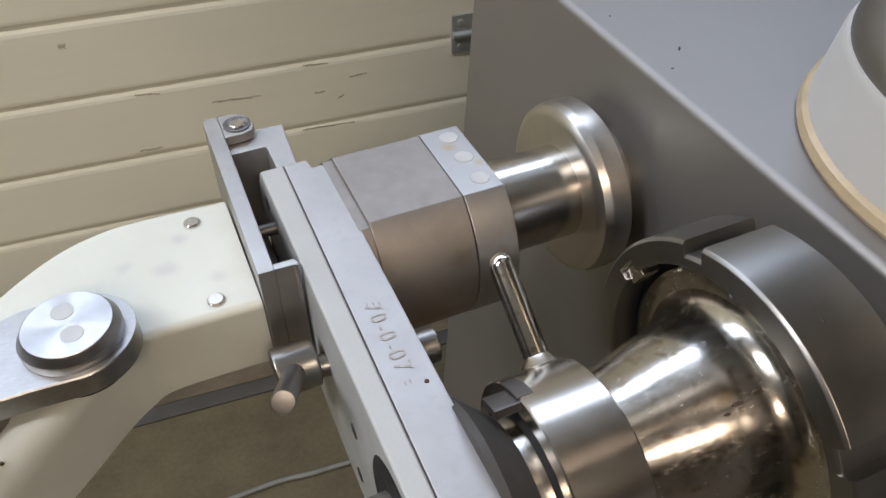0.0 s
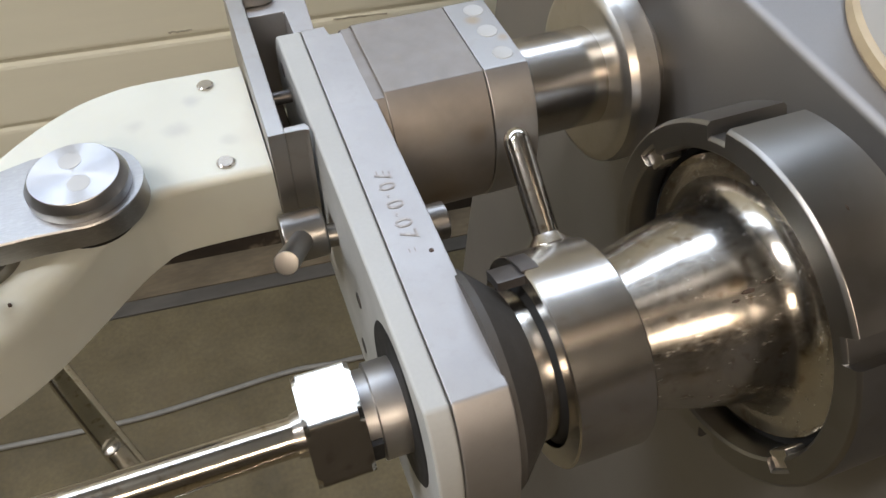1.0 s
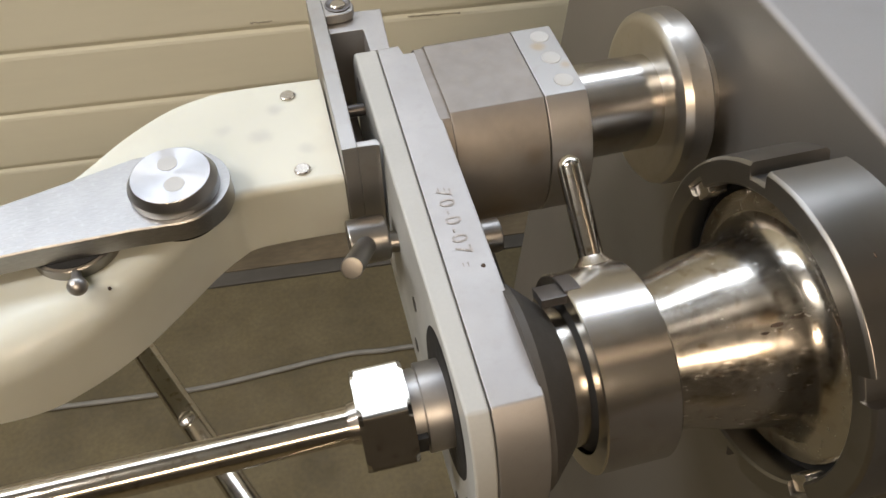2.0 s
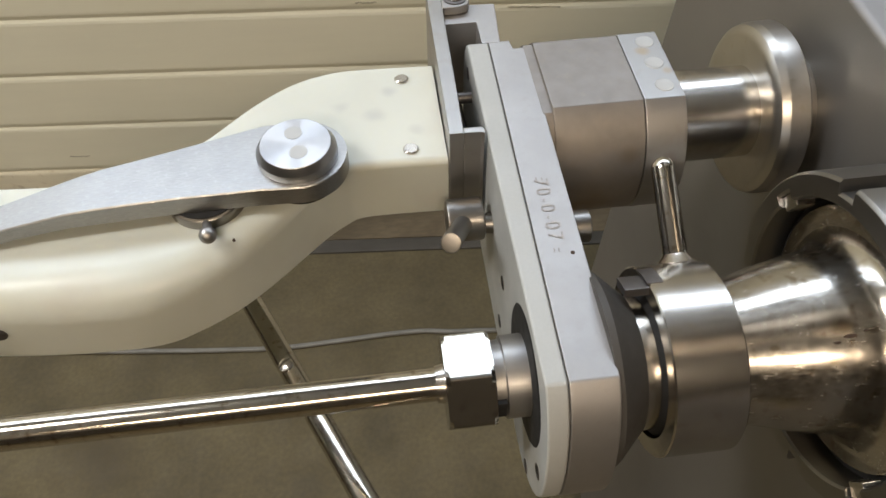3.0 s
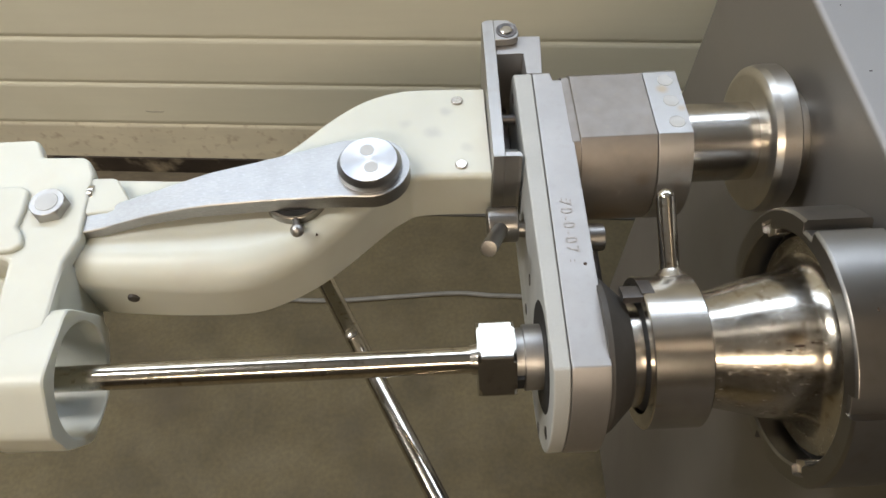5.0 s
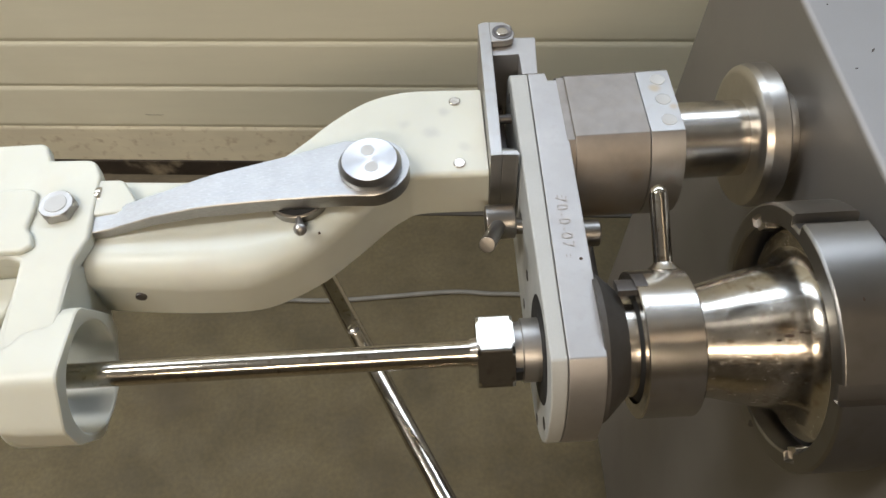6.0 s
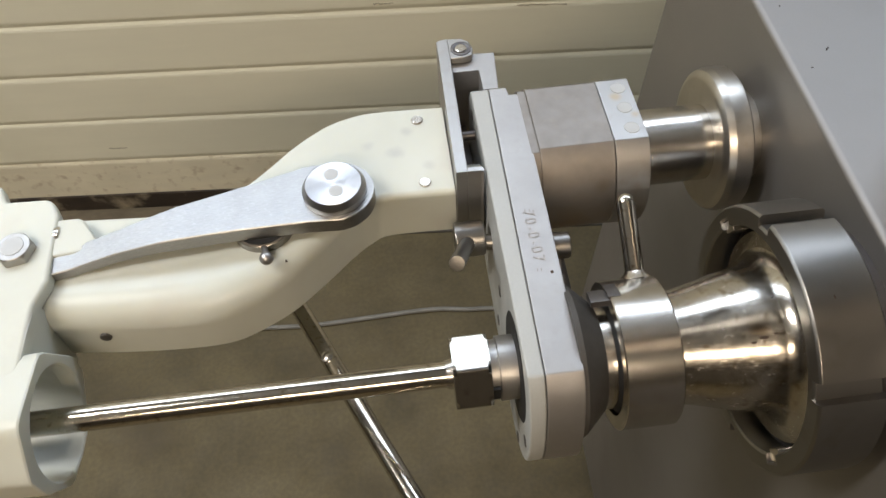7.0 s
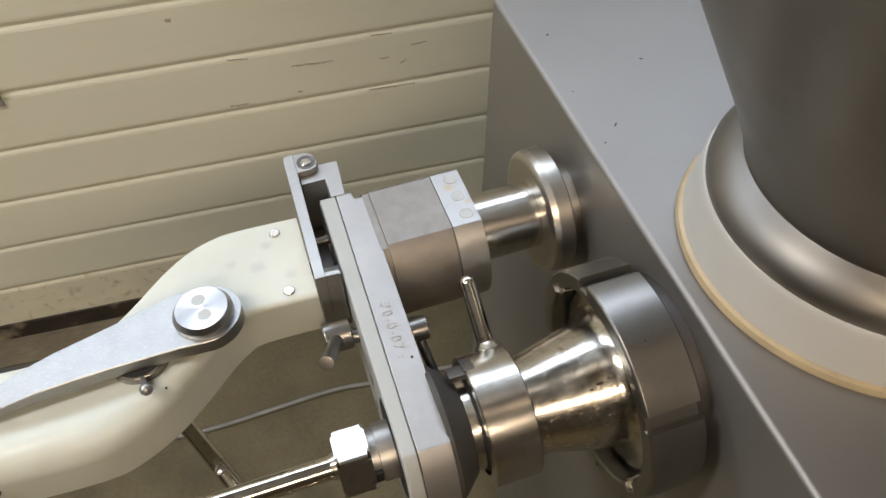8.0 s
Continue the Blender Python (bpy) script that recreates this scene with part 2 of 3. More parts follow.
# ---- structure ----
X0, X1, Y0, Y1, H = -4.4, 3.4, -4.8, 1.36, 3.3
setting(finish("floor", box(X0, X1, Y0, Y1 + 0.6, GROUND - 0.15, GROUND), CONCRETE), "worn brownish grey concrete hall floor", "floor")
# unseen ceiling and walls, added and toned to shape the metal's reflections
setting(finish("ceiling", box(X0, X1, Y0, Y1 + 0.6, H, H + 0.12), CEIL), "unseen hall ceiling added, toned pale for reflections", "ceiling")
setting(finish("wall_west", box(X0 - 0.12, X0, Y0, Y1 + 0.6, GROUND - 0.15, H), PAINTWALL), "unseen hall wall added, toned for reflections", "wall")
setting(finish("wall_east", box(X1, X1 + 0.12, Y0, Y1 + 0.6, GROUND - 0.15, H), PAINTWALL), "unseen hall wall added, toned for reflections", "wall")
setting(finish("wall_south", box(X0 - 0.12, X1 + 0.12, Y0 - 0.12, Y0, GROUND - 0.15, H), PAINTWALL), "unseen hall wall added, toned for reflections", "wall")
setting(finish("wall_north", box(X0 - 0.12, X1 + 0.12, Y1 + 0.6, Y1 + 0.72, GROUND - 0.15, H), PAINTWALL), "unseen wall added to close the space behind the sectional door", "wall")


def askew(bm):
    """Turns what was built along the door's foot with the door."""
    bmesh.ops.transform(bm, matrix=pose(0, DOOR_Y, 0, 0, 0, -5.0), verts=bm.verts)
    return bm


setting(finish("threshold_sill", askew(box(-2.9, 2.9, -0.082, 0.06, GROUND - 0.02, GROUND + 0.004, 0.002)), SILL), "brown dirty sill strip in front of the door", "sill")
setting(finish("threshold_strip", askew(box(-2.9, 2.9, -0.118, -0.084, GROUND - 0.02, GROUND + 0.005, 0.002)), STRIP), "dark grey metal threshold strip in the floor", "strip")

# sectional door, a little askew to the machine
door = thing("door_1", 0, DOOR_Y, 0, "cream painted sectional door with ribbed panels, dirty at its foot", "door", kind="structure")
door.rotation_euler = (0, 0, radians(-5.0))
PITCH, FOOT = 0.1189, 0.1418


def strip_mesh():
    half = 2.6
    top = PITCH - 0.0003
    prof = [(0.0, 0.0), (0.0002, 0.0), (-0.0006, 0.0035), (-0.0024, 0.0080), (-0.0030, 0.0130), (-0.0030, top - 0.0100), (-0.0022, top - 0.0050), (0.0002, top), (0.04, top), (0.04, 0.0)]
    prof = prof[1:]
    bm = bmesh.new()
    a = [bm.verts.new((-half, y, z)) for y, z in prof]
    b = [bm.verts.new((half, y, z)) for y, z in prof]
    n = len(prof)
    for i in range(n):
        bm.faces.new((a[i], b[i], b[(i + 1) % n], a[(i + 1) % n]))
    bm.faces.new(a)
    bm.faces.new(b[::-1])
    bmesh.ops.recalc_face_normals(bm, faces=bm.faces)
    me = bpy.data.meshes.new("panel_rib")
    bm.to_mesh(me)
    bm.free()
    me.materials.append(DOOR)
    return me


RIB = strip_mesh()
FOOTRIB = RIB.copy()
FOOTRIB.materials[0] = DOORFOOT
for k in [*range(15), *range(19, 24)]:
    ob = new("panel_rib", RIB if k else FOOTRIB)
    ob.parent = door
    ob.location = (0, 0, FOOT + k * PITCH)


def hinge(x, z):
    bm = box(x - 0.034, x + 0.034, -0.0078, -0.0028, z - 0.034, z + 0.034, 0.001)
    join(bm, rod((x - 0.034, -0.010, z), (x + 0.034, -0.010, z), 0.006))
    for dx in (-0.02, 0.02):
        for dz in (-0.021, 0.021):
            join(bm, rod((x + dx, -0.011, z + dz), (x + dx, -0.006, z + dz), 0.0055, 0.0008, 12))
    me = finish("hinge", bm, HINGE)
    loc = me.location.copy()
    me.parent = door
    me.location = loc
    me["label"] = "zinc plated panel hinge"


hinge(-0.425, FOOT + 5 * PITCH + 0.014)
hinge(0.525, FOOT + 5 * PITCH + 0.008)
def scuff(x, z, wide, tall, lean):
    """A thin rubbed streak on the door's paint."""
    bm = bmesh.new()
    n = 14
    up = [bm.verts.new((x + wide * (i / n - 0.5), -0.0034, z + lean * (i / n - 0.5) + tall * (0.15 + 0.5 * abs(noise.noise(Vector((i * 0.9 + x * 70, z * 50, 0))))))) for i in range(n + 1)]
    low = [bm.verts.new((v.co.x, -0.0034, v.co.z - tall * (0.25 + 0.6 * abs(noise.noise(Vector((i * 1.3, z * 90 + x, 4))))))) for i, v in enumerate(up)]
    for i in range(n):
        bm.faces.new((low[i], low[i + 1], up[i + 1], up[i]))
    extra = bmesh.ops.extrude_face_region(bm, geom=bm.faces[:])
    bmesh.ops.translate(bm, verts=[v for v in extra["geom"] if isinstance(v, bmesh.types.BMVert)], vec=(0, 0.0008, 0))
    ob = finish("scuff_mark", bm, SCUFF)
    loc = ob.location.copy()
    ob.parent = door
    ob.location = loc


for args in ((0.132, 0.694, 0.075, 0.007, -0.003), (0.272, 0.613, 0.090, 0.006, -0.003), (0.005, 0.728, 0.036, 0.005, -0.004), (0.262, 0.731, 0.040, 0.006, -0.002), (-0.013, 0.631, 0.036, 0.007, -0.001),
             (0.264, 0.680, 0.018, 0.007, 0.0), (0.298, 0.665, 0.012, 0.008, 0.006), (0.100, 0.638, 0.010, 0.007, 0.0), (-0.086, 0.823, 0.010, 0.016, 0.0), (0.33, 0.70, 0.03, 0.005, 0.002), (-0.62, 0.30, 0.04, 0.006, 0.0)):
    scuff(*args)
sealbm = box(-2.6, 2.6, -0.007, 0.030, GROUND - 0.001, FOOT + 0.010, 0.004)
ob = finish("bottom_seal", sealbm, DIRT, label="dirt-caked rubber bottom seal")
loc = ob.location.copy()
ob.parent = door
ob.location = loc

GLASS = bpy.data.materials.new("window_glass")
GLASS.use_nodes = True
GLASS.node_tree.nodes["Principled BSDF"].inputs["Transmission Weight"].default_value = 1.0
GLASS.node_tree.nodes["Principled BSDF"].inputs["Roughness"].default_value = 0.05
for k in range(4):
    x = -2.6 + 1.3 * k
    z0, z1 = FOOT + 15 * PITCH, FOOT + 19 * PITCH
    fb = box(x + 0.002, x + 0.07, 0, 0.04, z0, z1, 0.003)
    for a in ((x + 1.23, x + 1.298, z0, z1), (x + 0.07, x + 1.23, z0, z0 + 0.06), (x + 0.07, x + 1.23, z1 - 0.06, z1)):
        box(a[0], a[1], 0, 0.04, a[2], a[3], 0.003, bm=fb)
    for nm, bm_, ma in (("window_frame", fb, DOOR), ("pane", box(x + 0.07, x + 1.23, 0.016, 0.022, z0 + 0.06, z1 - 0.06), GLASS)):
        ob = finish(nm, bm_, ma)
        loc = ob.location.copy()
        ob.parent = door
        ob.location = loc

# ceiling lamps, out of view, that light the hall
for i, (x, y, z, sx, sy) in enumerate(LAMPS):
    lamp = thing("ceiling_lamp", x, y, z, "long white fluorescent batten hanging under the ceiling", "lamp", "ceiling lamps")
    part("housing", box(x - sx / 2, x + sx / 2, y - sy / 2, y + sy / 2, z, z + 0.06, 0.006), LAMPBODY, lamp)
    for dy in (-0.07, 0.07):
        part("tube", rod((x - sx / 2 + 0.03, y + dy, z - 0.018), (x + sx / 2 - 0.03, y + dy, z - 0.018), 0.013), TUBE, lamp)
    for dx in (-0.6, 0.6):
        part("hanger", rod((x + dx, y, z + 0.06), (x + dx, y, H), 0.004), LAMPBODY, lamp)

# cable on the floor
pts = spline([(x, y, GROUND + 0.0048) for x, y in ((-2.0, 0.93), (-1.2, 0.87), (-0.52, 0.791), (-0.36, 0.773), (-0.24, 0.763), (-0.12, 0.765), (-0.03, 0.7675), (0.03, 0.766), (0.09, 0.757), (0.147, 0.752), (0.45, 0.72), (0.9, 0.70), (1.6, 0.80))], 10)
tagged(finish("cable", sweep(pts, 0.0048), CABLE), "light grey cable lying on the concrete floor", "cable")

# ---- filling machine ----
FX = 0.2345
HX, HY = 0.367, 0.126
filler = thing("filling_machine", 0.5, 0.05, 0, "satin stainless steel filling machine with a hopper on top", "machine")
turn = Matrix.Translation((FX, AY, 0)) @ pose(0, 0, 0, 0, 0, -1.4) @ Matrix.Translation((-FX, -AY, 0))
bm = box(FX, FX + 0.62, -0.42, 0.474, GROUND + 0.10, 1.147, 0.004, 3)
for v in bm.verts:
    if v.co.y > 0.3:
        v.co.y += 0.105 * (1.147 - v.co.z)
bmesh.ops.transform(bm, matrix=turn, verts=bm.verts)
part("housing", bm, HOUSING, filler)
bm = box(FX + 0.04, FX + 0.58, -0.38, 0.41, GROUND, GROUND + 0.10, 0.004)
bmesh.ops.transform(bm, matrix=turn, verts=bm.verts)
part("plinth", bm, DARKSTEEL, filler)
for x, y, a, b, yaw in ((0.2655, 0.4031, 0.0030, 0.0016, 20), (0.3221, 0.3456, 0.0036, 0.0018, -30), (0.2667, 0.2804, 0.0044, 0.0013, 50), (0.2509, 0.2650, 0.0020, 0.0012, 0), (0.2537, 0.3268, 0.0015, 0.0010, 70)):
    bm = bmesh.new()
    bmesh.ops.create_icosphere(bm, subdivisions=2, radius=0.5)
    for v in bm.verts:
        v.co *= 1 + 0.4 * noise.noise(v.co * 5 + Vector((x * 900, y * 400, 0)))
    bmesh.ops.transform(bm, matrix=Matrix.Translation((x, y, 1.1471)) @ pose(0, 0, 0, 0, 0, yaw) @ Matrix.Diagonal((a, b, 0.0005, 1)), verts=bm.verts)
    part("speck", bm, DIRT, filler, "tiny dark speck of dirt")
part("seam_bead", lathe([(1.146, 0.108), (1.146, 0.1195), (1.149, 0.1208), (1.1525, 0.1195), (1.1545, 0.116), (1.1545, 0.108)], (HX, HY, 0), (0, 0, 1), 96, True), GOLD, filler, "yellowed sealing bead round the hopper foot")
part("seal_ring", lathe([(1.150, 0.096), (1.150, 0.1165), (1.153, 0.1172), (1.184, 0.1128), (1.187, 0.1115), (1.187, 0.096)], (HX, HY, 0), (0, 0, 1), 96, True), SEAL, filler, "off-white plastic seal ring")
part("hopper", lathe([(1.180, 0.094), (1.186, 0.1098), (1.189, 0.1102), (1.194, 0.1096), (1.199, 0.1072), (1.2035, 0.1035), (1.207, 0.0995), (1.2095, 0.0955), (1.211, 0.0935), (1.216, 0.0940), (1.25, 0.109), (1.60, 0.288), (1.605, 0.288), (1.605, 0.285), (1.25, 0.103), (1.2, 0.080)], (HX, HY, 0), (0, 0, 1), 96), HOPPER, filler, "spun steel hopper")

# ---- union nut on the outlet ----
nut = thing("union_nut", 0.21, AY, AZ - 0.0815, "slotted stainless steel union nut on the machine's outlet", "nut")


def nut_ring():
    """A ring with axial grooves outside and two bayonet notches inside."""
    b = bmesh.new()
    grooves = [66, 141, 246, 331]
    notches = [25, 205]
    cuts = set(range(0, 360, 3))
    marks = []
    for g in grooves:
        marks += [(g - 4.2, g + 4.2, "out")]
    for g in notches:
        marks += [(g - 5.2, g + 5.2, "in")]
    for a, c, _ in marks:
        cuts |= {round(a % 360, 3), round(a % 360 + 0.05, 3), round(c % 360, 3), round(c % 360 - 0.05, 3)}
    rows = []
    for deg in sorted(cuts):
        out = 0.0793
        inn = 0.0672
        for a, c, where in marks:
            d = (deg - (a + c) / 2 + 180) % 360 - 180
            if abs(d) < (c - a) / 2 - 0.02:
                if where == "out":
                    out = 0.0735
                else:
                    inn = 0.0722
        prof = [(0.184, inn + 0.0012), (0.184, out - 0.0018), (0.1843, out - 0.0013), (0.1853, out - 0.0002), (0.1858, out), (0.2195, out), (0.2210, out - 0.0015), (0.2210, inn), (0.1852, inn)]
        ca, sa = math.cos(radians(deg)), math.sin(radians(deg))
        rows.append([b.verts.new((x, AY + r * ca, AZ + r * sa)) for x, r in prof])
    n = len(rows[0])
    for i, p in enumerate(rows):
        q = rows[(i + 1) % len(rows)]
        for k in range(n):
            b.faces.new((p[k], p[(k + 1) % n], q[(k + 1) % n], q[k]))
    return b


part("ring", nut_ring(), SATIN, nut)
for deg in (25, 205):
    m = Matrix.Translation((0, AY, AZ)) @ pose(0, 0, 0, deg, 0, 0)
    bm = box(0.1862, 0.1960, 0.0642, 0.0726, -0.0058, 0.0058, 0.0009)
    bmesh.ops.transform(bm, matrix=m, verts=bm.verts)
    part("bayonet_lug", bm, TURNED, nut, "bright bayonet lug")
m = Matrix.Translation((0, AY, AZ)) @ pose(0, 0, 0, 106, 0, 0)
bm = bmesh.new()
bmesh.ops.create_icosphere(bm, subdivisions=2, radius=0.5, matrix=Matrix.Translation((0.1985, 0.0793, 0)) @ Matrix.Diagonal((0.0009, 0.0003, 0.0024, 1)))
bmesh.ops.transform(bm, matrix=m, verts=bm.verts)
part("chip", bm, RUST, nut, "small brown chip")
part("thread_socket", lathe([(0.205, 0.050), (0.205, 0.0640), (0.2395, 0.0640), (0.2395, 0.050)], (0, AY, AZ), seg=72, closed=True), DARKSTEEL, nut, "dark threaded outlet socket")
part("gasket", lathe([(0.1995, 0.0600), (0.1995, 0.0668), (0.206, 0.0668), (0.206, 0.0600)], (0, AY, AZ), seg=96, closed=True), RUBBER, nut, "black rubber gasket")

# ---- outlet cone ----
cone = thing("outlet_cone", 0.17, AY, AZ - 0.044, "polished steel reducing cone with scratches and dull marks", "cone")
funnel = part("funnel", lathe([(0.128, 0.0280), (0.128, 0.0318), (0.133, 0.0325), (0.142, 0.0340), (0.150, 0.0358), (0.160, 0.0385), (0.170, 0.0408), (0.178, 0.0422), (0.186, 0.0433), (0.190, 0.0446), (0.1935, 0.0474), (0.1952, 0.0505), (0.1958, 0.0535), (0.204, 0.0535), (0.204, 0.0280)], (0, AY, AZ), seg=96, closed=True), FUNNEL, cone)
part("flange", lathe([(0.1957, 0.0530), (0.1960, 0.0600), (0.1968, 0.0625), (0.1990, 0.0636), (0.2035, 0.0636), (0.2035, 0.0530)], (0, AY, AZ), seg=96, closed=True), FUNNEL, cone, "dished flange with brown marks")
# dark disc on the flange paints the shade inside a small hole
for deg in (75,):
    c, q = math.cos(radians(deg)), math.sin(radians(deg))
    part("hole_shade_disc", lathe([(0.1955, 0.0), (0.1955, 0.0016), (0.1950, 0.0022), (0.1956, 0.0027), (0.1965, 0.0027), (0.1965, 0.0)], (0, AY + 0.0580 * c, AZ + 0.0580 * q), seg=16), DARKSTEEL, cone, "small dark disc standing for a shaded hole")
for x, deg, r, a, b in ((0.176, 118, 0.0421, 0.0062, 0.0016), (0.170, 121, 0.0411, 0.0030, 0.0010), (0.182, 116, 0.0430, 0.0022, 0.0009)):
    m = Matrix.Translation((x, AY + r * math.cos(radians(deg)), AZ + r * math.sin(radians(deg)))) @ pose(0, 0, 0, deg - 90, 0, 0) @ Matrix.Diagonal((a, b, 0.0003, 1))
    bm = bmesh.new()
    bmesh.ops.create_icosphere(bm, subdivisions=2, radius=0.5)
    for v in bm.verts:
        v.co *= 1 + 0.35 * noise.noise(v.co * 5 + Vector((x * 900, 0, 0)))
    bmesh.ops.transform(bm, matrix=m, verts=bm.verts)
    part("pitting", bm, RUST, cone, "dark pitted mark")

# ---- locking collar with its handle ----
collar = thing("locking_collar", 0.122, AY, AZ - 0.0437, "polished steel locking collar with a welded handle rod", "collar")
bm = lathe([(0.0990, 0.0352), (0.0990, 0.0430), (0.0997, 0.0437), (0.1300, 0.0437), (0.1309, 0.0428), (0.1309, 0.0352)], (0, AY, AZ), seg=96, closed=True)
part("ring", bm, TURNED, collar)
hx, ang = 0.1222, radians(33)
hdir = Vector((0, math.cos(ang), math.sin(ang)))
base = Vector((hx, AY, AZ))
grip = part("handle", lathe([(0.040, 0.0), (0.040, 0.0056), (0.088, 0.0056), (0.0905, 0.0050), (0.0925, 0.0036), (0.0936, 0.0018), (0.094, 0.0)], base, hdir, 28), POLISHED, collar)
part("weld_bead", lathe([(0.0415, 0.0), (0.0415, 0.0098), (0.0432, 0.0096), (0.0446, 0.0082), (0.0462, 0.0066), (0.0478, 0.0054), (0.048, 0.0)], base, hdir, 20), TURNED, grip, "rough weld bead")
# hook-shaped key on the collar's edge


def sector(a0, a1, r0, r1, x0, x1, bevel=0.0004):
    """A piece of a ring about the outlet's axis, between two angles in degrees."""
    angles = [radians(a0 + (a1 - a0) * k / 6) for k in range(7)]
    outline = [(AY + r1 * math.cos(a), AZ + r1 * math.sin(a)) for a in angles] + [(AY + r0 * math.cos(a), AZ + r0 * math.sin(a)) for a in reversed(angles)]
    return prism(outline, "x", x0, x1, bevel, 2, 40)


# dark steel puts the dark reflection of key and milled flat into their colour
part("key", sector(57, 73, 0.0385, 0.0426, 0.0880, 0.0993), DARKSTEEL, collar, "hook-shaped key")
part("flat_reflection_sheet", sector(52, 71, 0.0430, 0.0440, 0.0982, 0.1055, 0.0002), DARKSTEEL, collar, "thin dark sheet standing for the milled flat's dark reflection")

# ---- gearbox ----
gear = thing("gearbox", 0.08, 0.2, 1.0, "bead-blasted steel transfer gearbox with a pale cover", "gearbox")


def plate_outline(d):
    top = [(0.1005, 1.1060 - d), (0.3215 - d, 1.1060 - d), (0.3255 - d, 1.1025 - d), (0.333 - d, 1.092), (0.3370 - d, 1.075), (0.335 - d, 1.046), (0.322 - d, 1.020 + d), (0.29, 1.008 + d), (0.16, 1.0010 + d)]
    near = [(0.1270 + 0.0472 * math.cos(a) + (d if math.cos(a) < 0 else 0), 1.0480 + 0.0472 * math.sin(a)) for a in [radians(x) for x in range(-90, -181, -10)]]
    return top + near + [(y + d, z - d * 0.5) for y, z in ((0.0800, 1.0570), (0.0808, 1.0660), (0.0828, 1.0760), (0.0855, 1.0850), (0.0893, 1.0930), (0.0940, 1.1000))]


def splay(bm, least):
    """The plate grows a little thicker towards its far end."""
    for v in bm.verts:
        if v.co.x > least:
            v.co.x += 0.013 * (v.co.y - 0.2)
    return bm


shell = prism(plate_outline(0.0), "x", 0.0562, 0.0772, 0.0010, 2, 32)
for at in (0.0680, 0.0692):
    bmesh.ops.bisect_plane(shell, geom=shell.verts[:] + shell.edges[:] + shell.faces[:], dist=1e-6, plane_co=(at, 0, 0), plane_no=(1, 0, 0))
for v in shell.verts:
    if v.co.x > 0.0690 and v.co.y > 0.312 and v.co.z > 1.06:
        v.co.y -= 0.0075
part("housing", splay(shell, 0.0), BLASTED, gear)
cover = part("cover", splay(prism(plate_outline(0.0002), "x", 0.0452, 0.0560, 0.0013, 3, 32), 0.052), COVER, gear, "pale grey-green plastic cover")
part("bearing_recess", lathe([(0.0446, 0.0), (0.0446, 0.0318), (0.0453, 0.0330), (0.0470, 0.0330), (0.0470, 0.0)], (0, AY, AZ), seg=64), RUBBER, gear, "black bearing seal")
# dark discs stand in for the shade inside the cover's screw holes
for hy, hz in ((0.186, 1.058), (0.186, 1.022), (0.090, 1.045), (0.106, 1.013), (0.315, 1.090)):
    part("screw", lathe([(0.0452, 0.0), (0.0452, 0.0026), (0.0449, 0.0032), (0.0449, 0.0038), (0.0465, 0.0038), (0.0465, 0.0)], (0, hy, hz), seg=20), DARKSTEEL, cover, "dark disc standing for a shaded screw hole")
part("hub", lathe([(0.0750, 0.0), (0.0750, 0.0450), (0.0780, 0.0450), (0.0800, 0.0435), (0.0915, 0.0325), (0.0925, 0.0305), (0.0925, 0.0)], (0, AY, AZ), seg=72), HUBCAST, gear, "dark cast hub")
neck = part("neck", lathe([(0.0900, 0.0), (0.0900, 0.0300), (0.0905, 0.0310), (0.0976, 0.0310), (0.0982, 0.0304), (0.0982, 0.0)], (0, AY, AZ), seg=72), TURNED, gear, "bright turned neck")
# black fill paints the shade of the gap between neck and collar
part("neck_gap_fill", lathe([(0.0975, 0.0), (0.0975, 0.0300), (0.1010, 0.0345), (0.1070, 0.0345), (0.1070, 0.0)], (0, AY, AZ), seg=48), RUBBER, neck, "black fill standing for the shaded gap beside the neck")


def drum(x0, x1, r, flat, bevel):
    pts = []
    half = math.acos((flat - TZ) / r)
    a0, a1 = math.pi / 2 - half, math.pi / 2 + half - 2 * math.pi
    n = 56
    for i in range(n + 1):
        a = a0 + (a1 - a0) * i / n
        pts.append((TY + r * math.cos(a), TZ + r * math.sin(a)))
    return prism(pts, "x", x0, x1, bevel, 2, 20)


drum_part = part("drum", drum(0.0818, 0.1308, 0.0499, 1.1084, 0.0006), CAST, gear, "cast drum with a flat top", 18)
cap = part("drum_cap", drum(0.1310, 0.1535, 0.0503, 1.1087, 0.0006), MACHINED, gear, "machined end cap", 18)
# sloping shoulder between plate and drum
part("shoulder", drum(0.0765, 0.0822, 0.0488, 1.1062, 0.0004), CAST, gear)
for i, py in enumerate((0.3060, 0.2870, 0.2680)):
    part("plug", lathe([(1.107, 0.0), (1.107, 0.0050), (1.1087, 0.0052), (1.1091, 0.0049), (1.1088, 0.0043), (1.1088, 0.0)], (0.1447, py, 0), (0, 0, 1), 28), PLUG, cap, "grey plastic screw plug")
part("mounting_tube", lathe([(0.150, 0.0), (0.150, 0.0270), (0.2120, 0.0270), (0.2135, 0.0290), (0.2135, 0.0)], (0, TY, TZ), seg=72), TURNED, gear)
part("tube_flange", lathe([(0.2120, 0.0), (0.2120, 0.0440), (0.2128, 0.0472), (0.2150, 0.0498), (0.2190, 0.0510), (0.2200, 0.0512), (0.2305, 0.0512), (0.2317, 0.0500), (0.2317, 0.0330), (0.2460, 0.0330), (0.2460, 0.0)], (-0.0065, TY + 0.004, TZ - 0.003), seg=96), FLANGE, gear, "rounded steel wall flange")

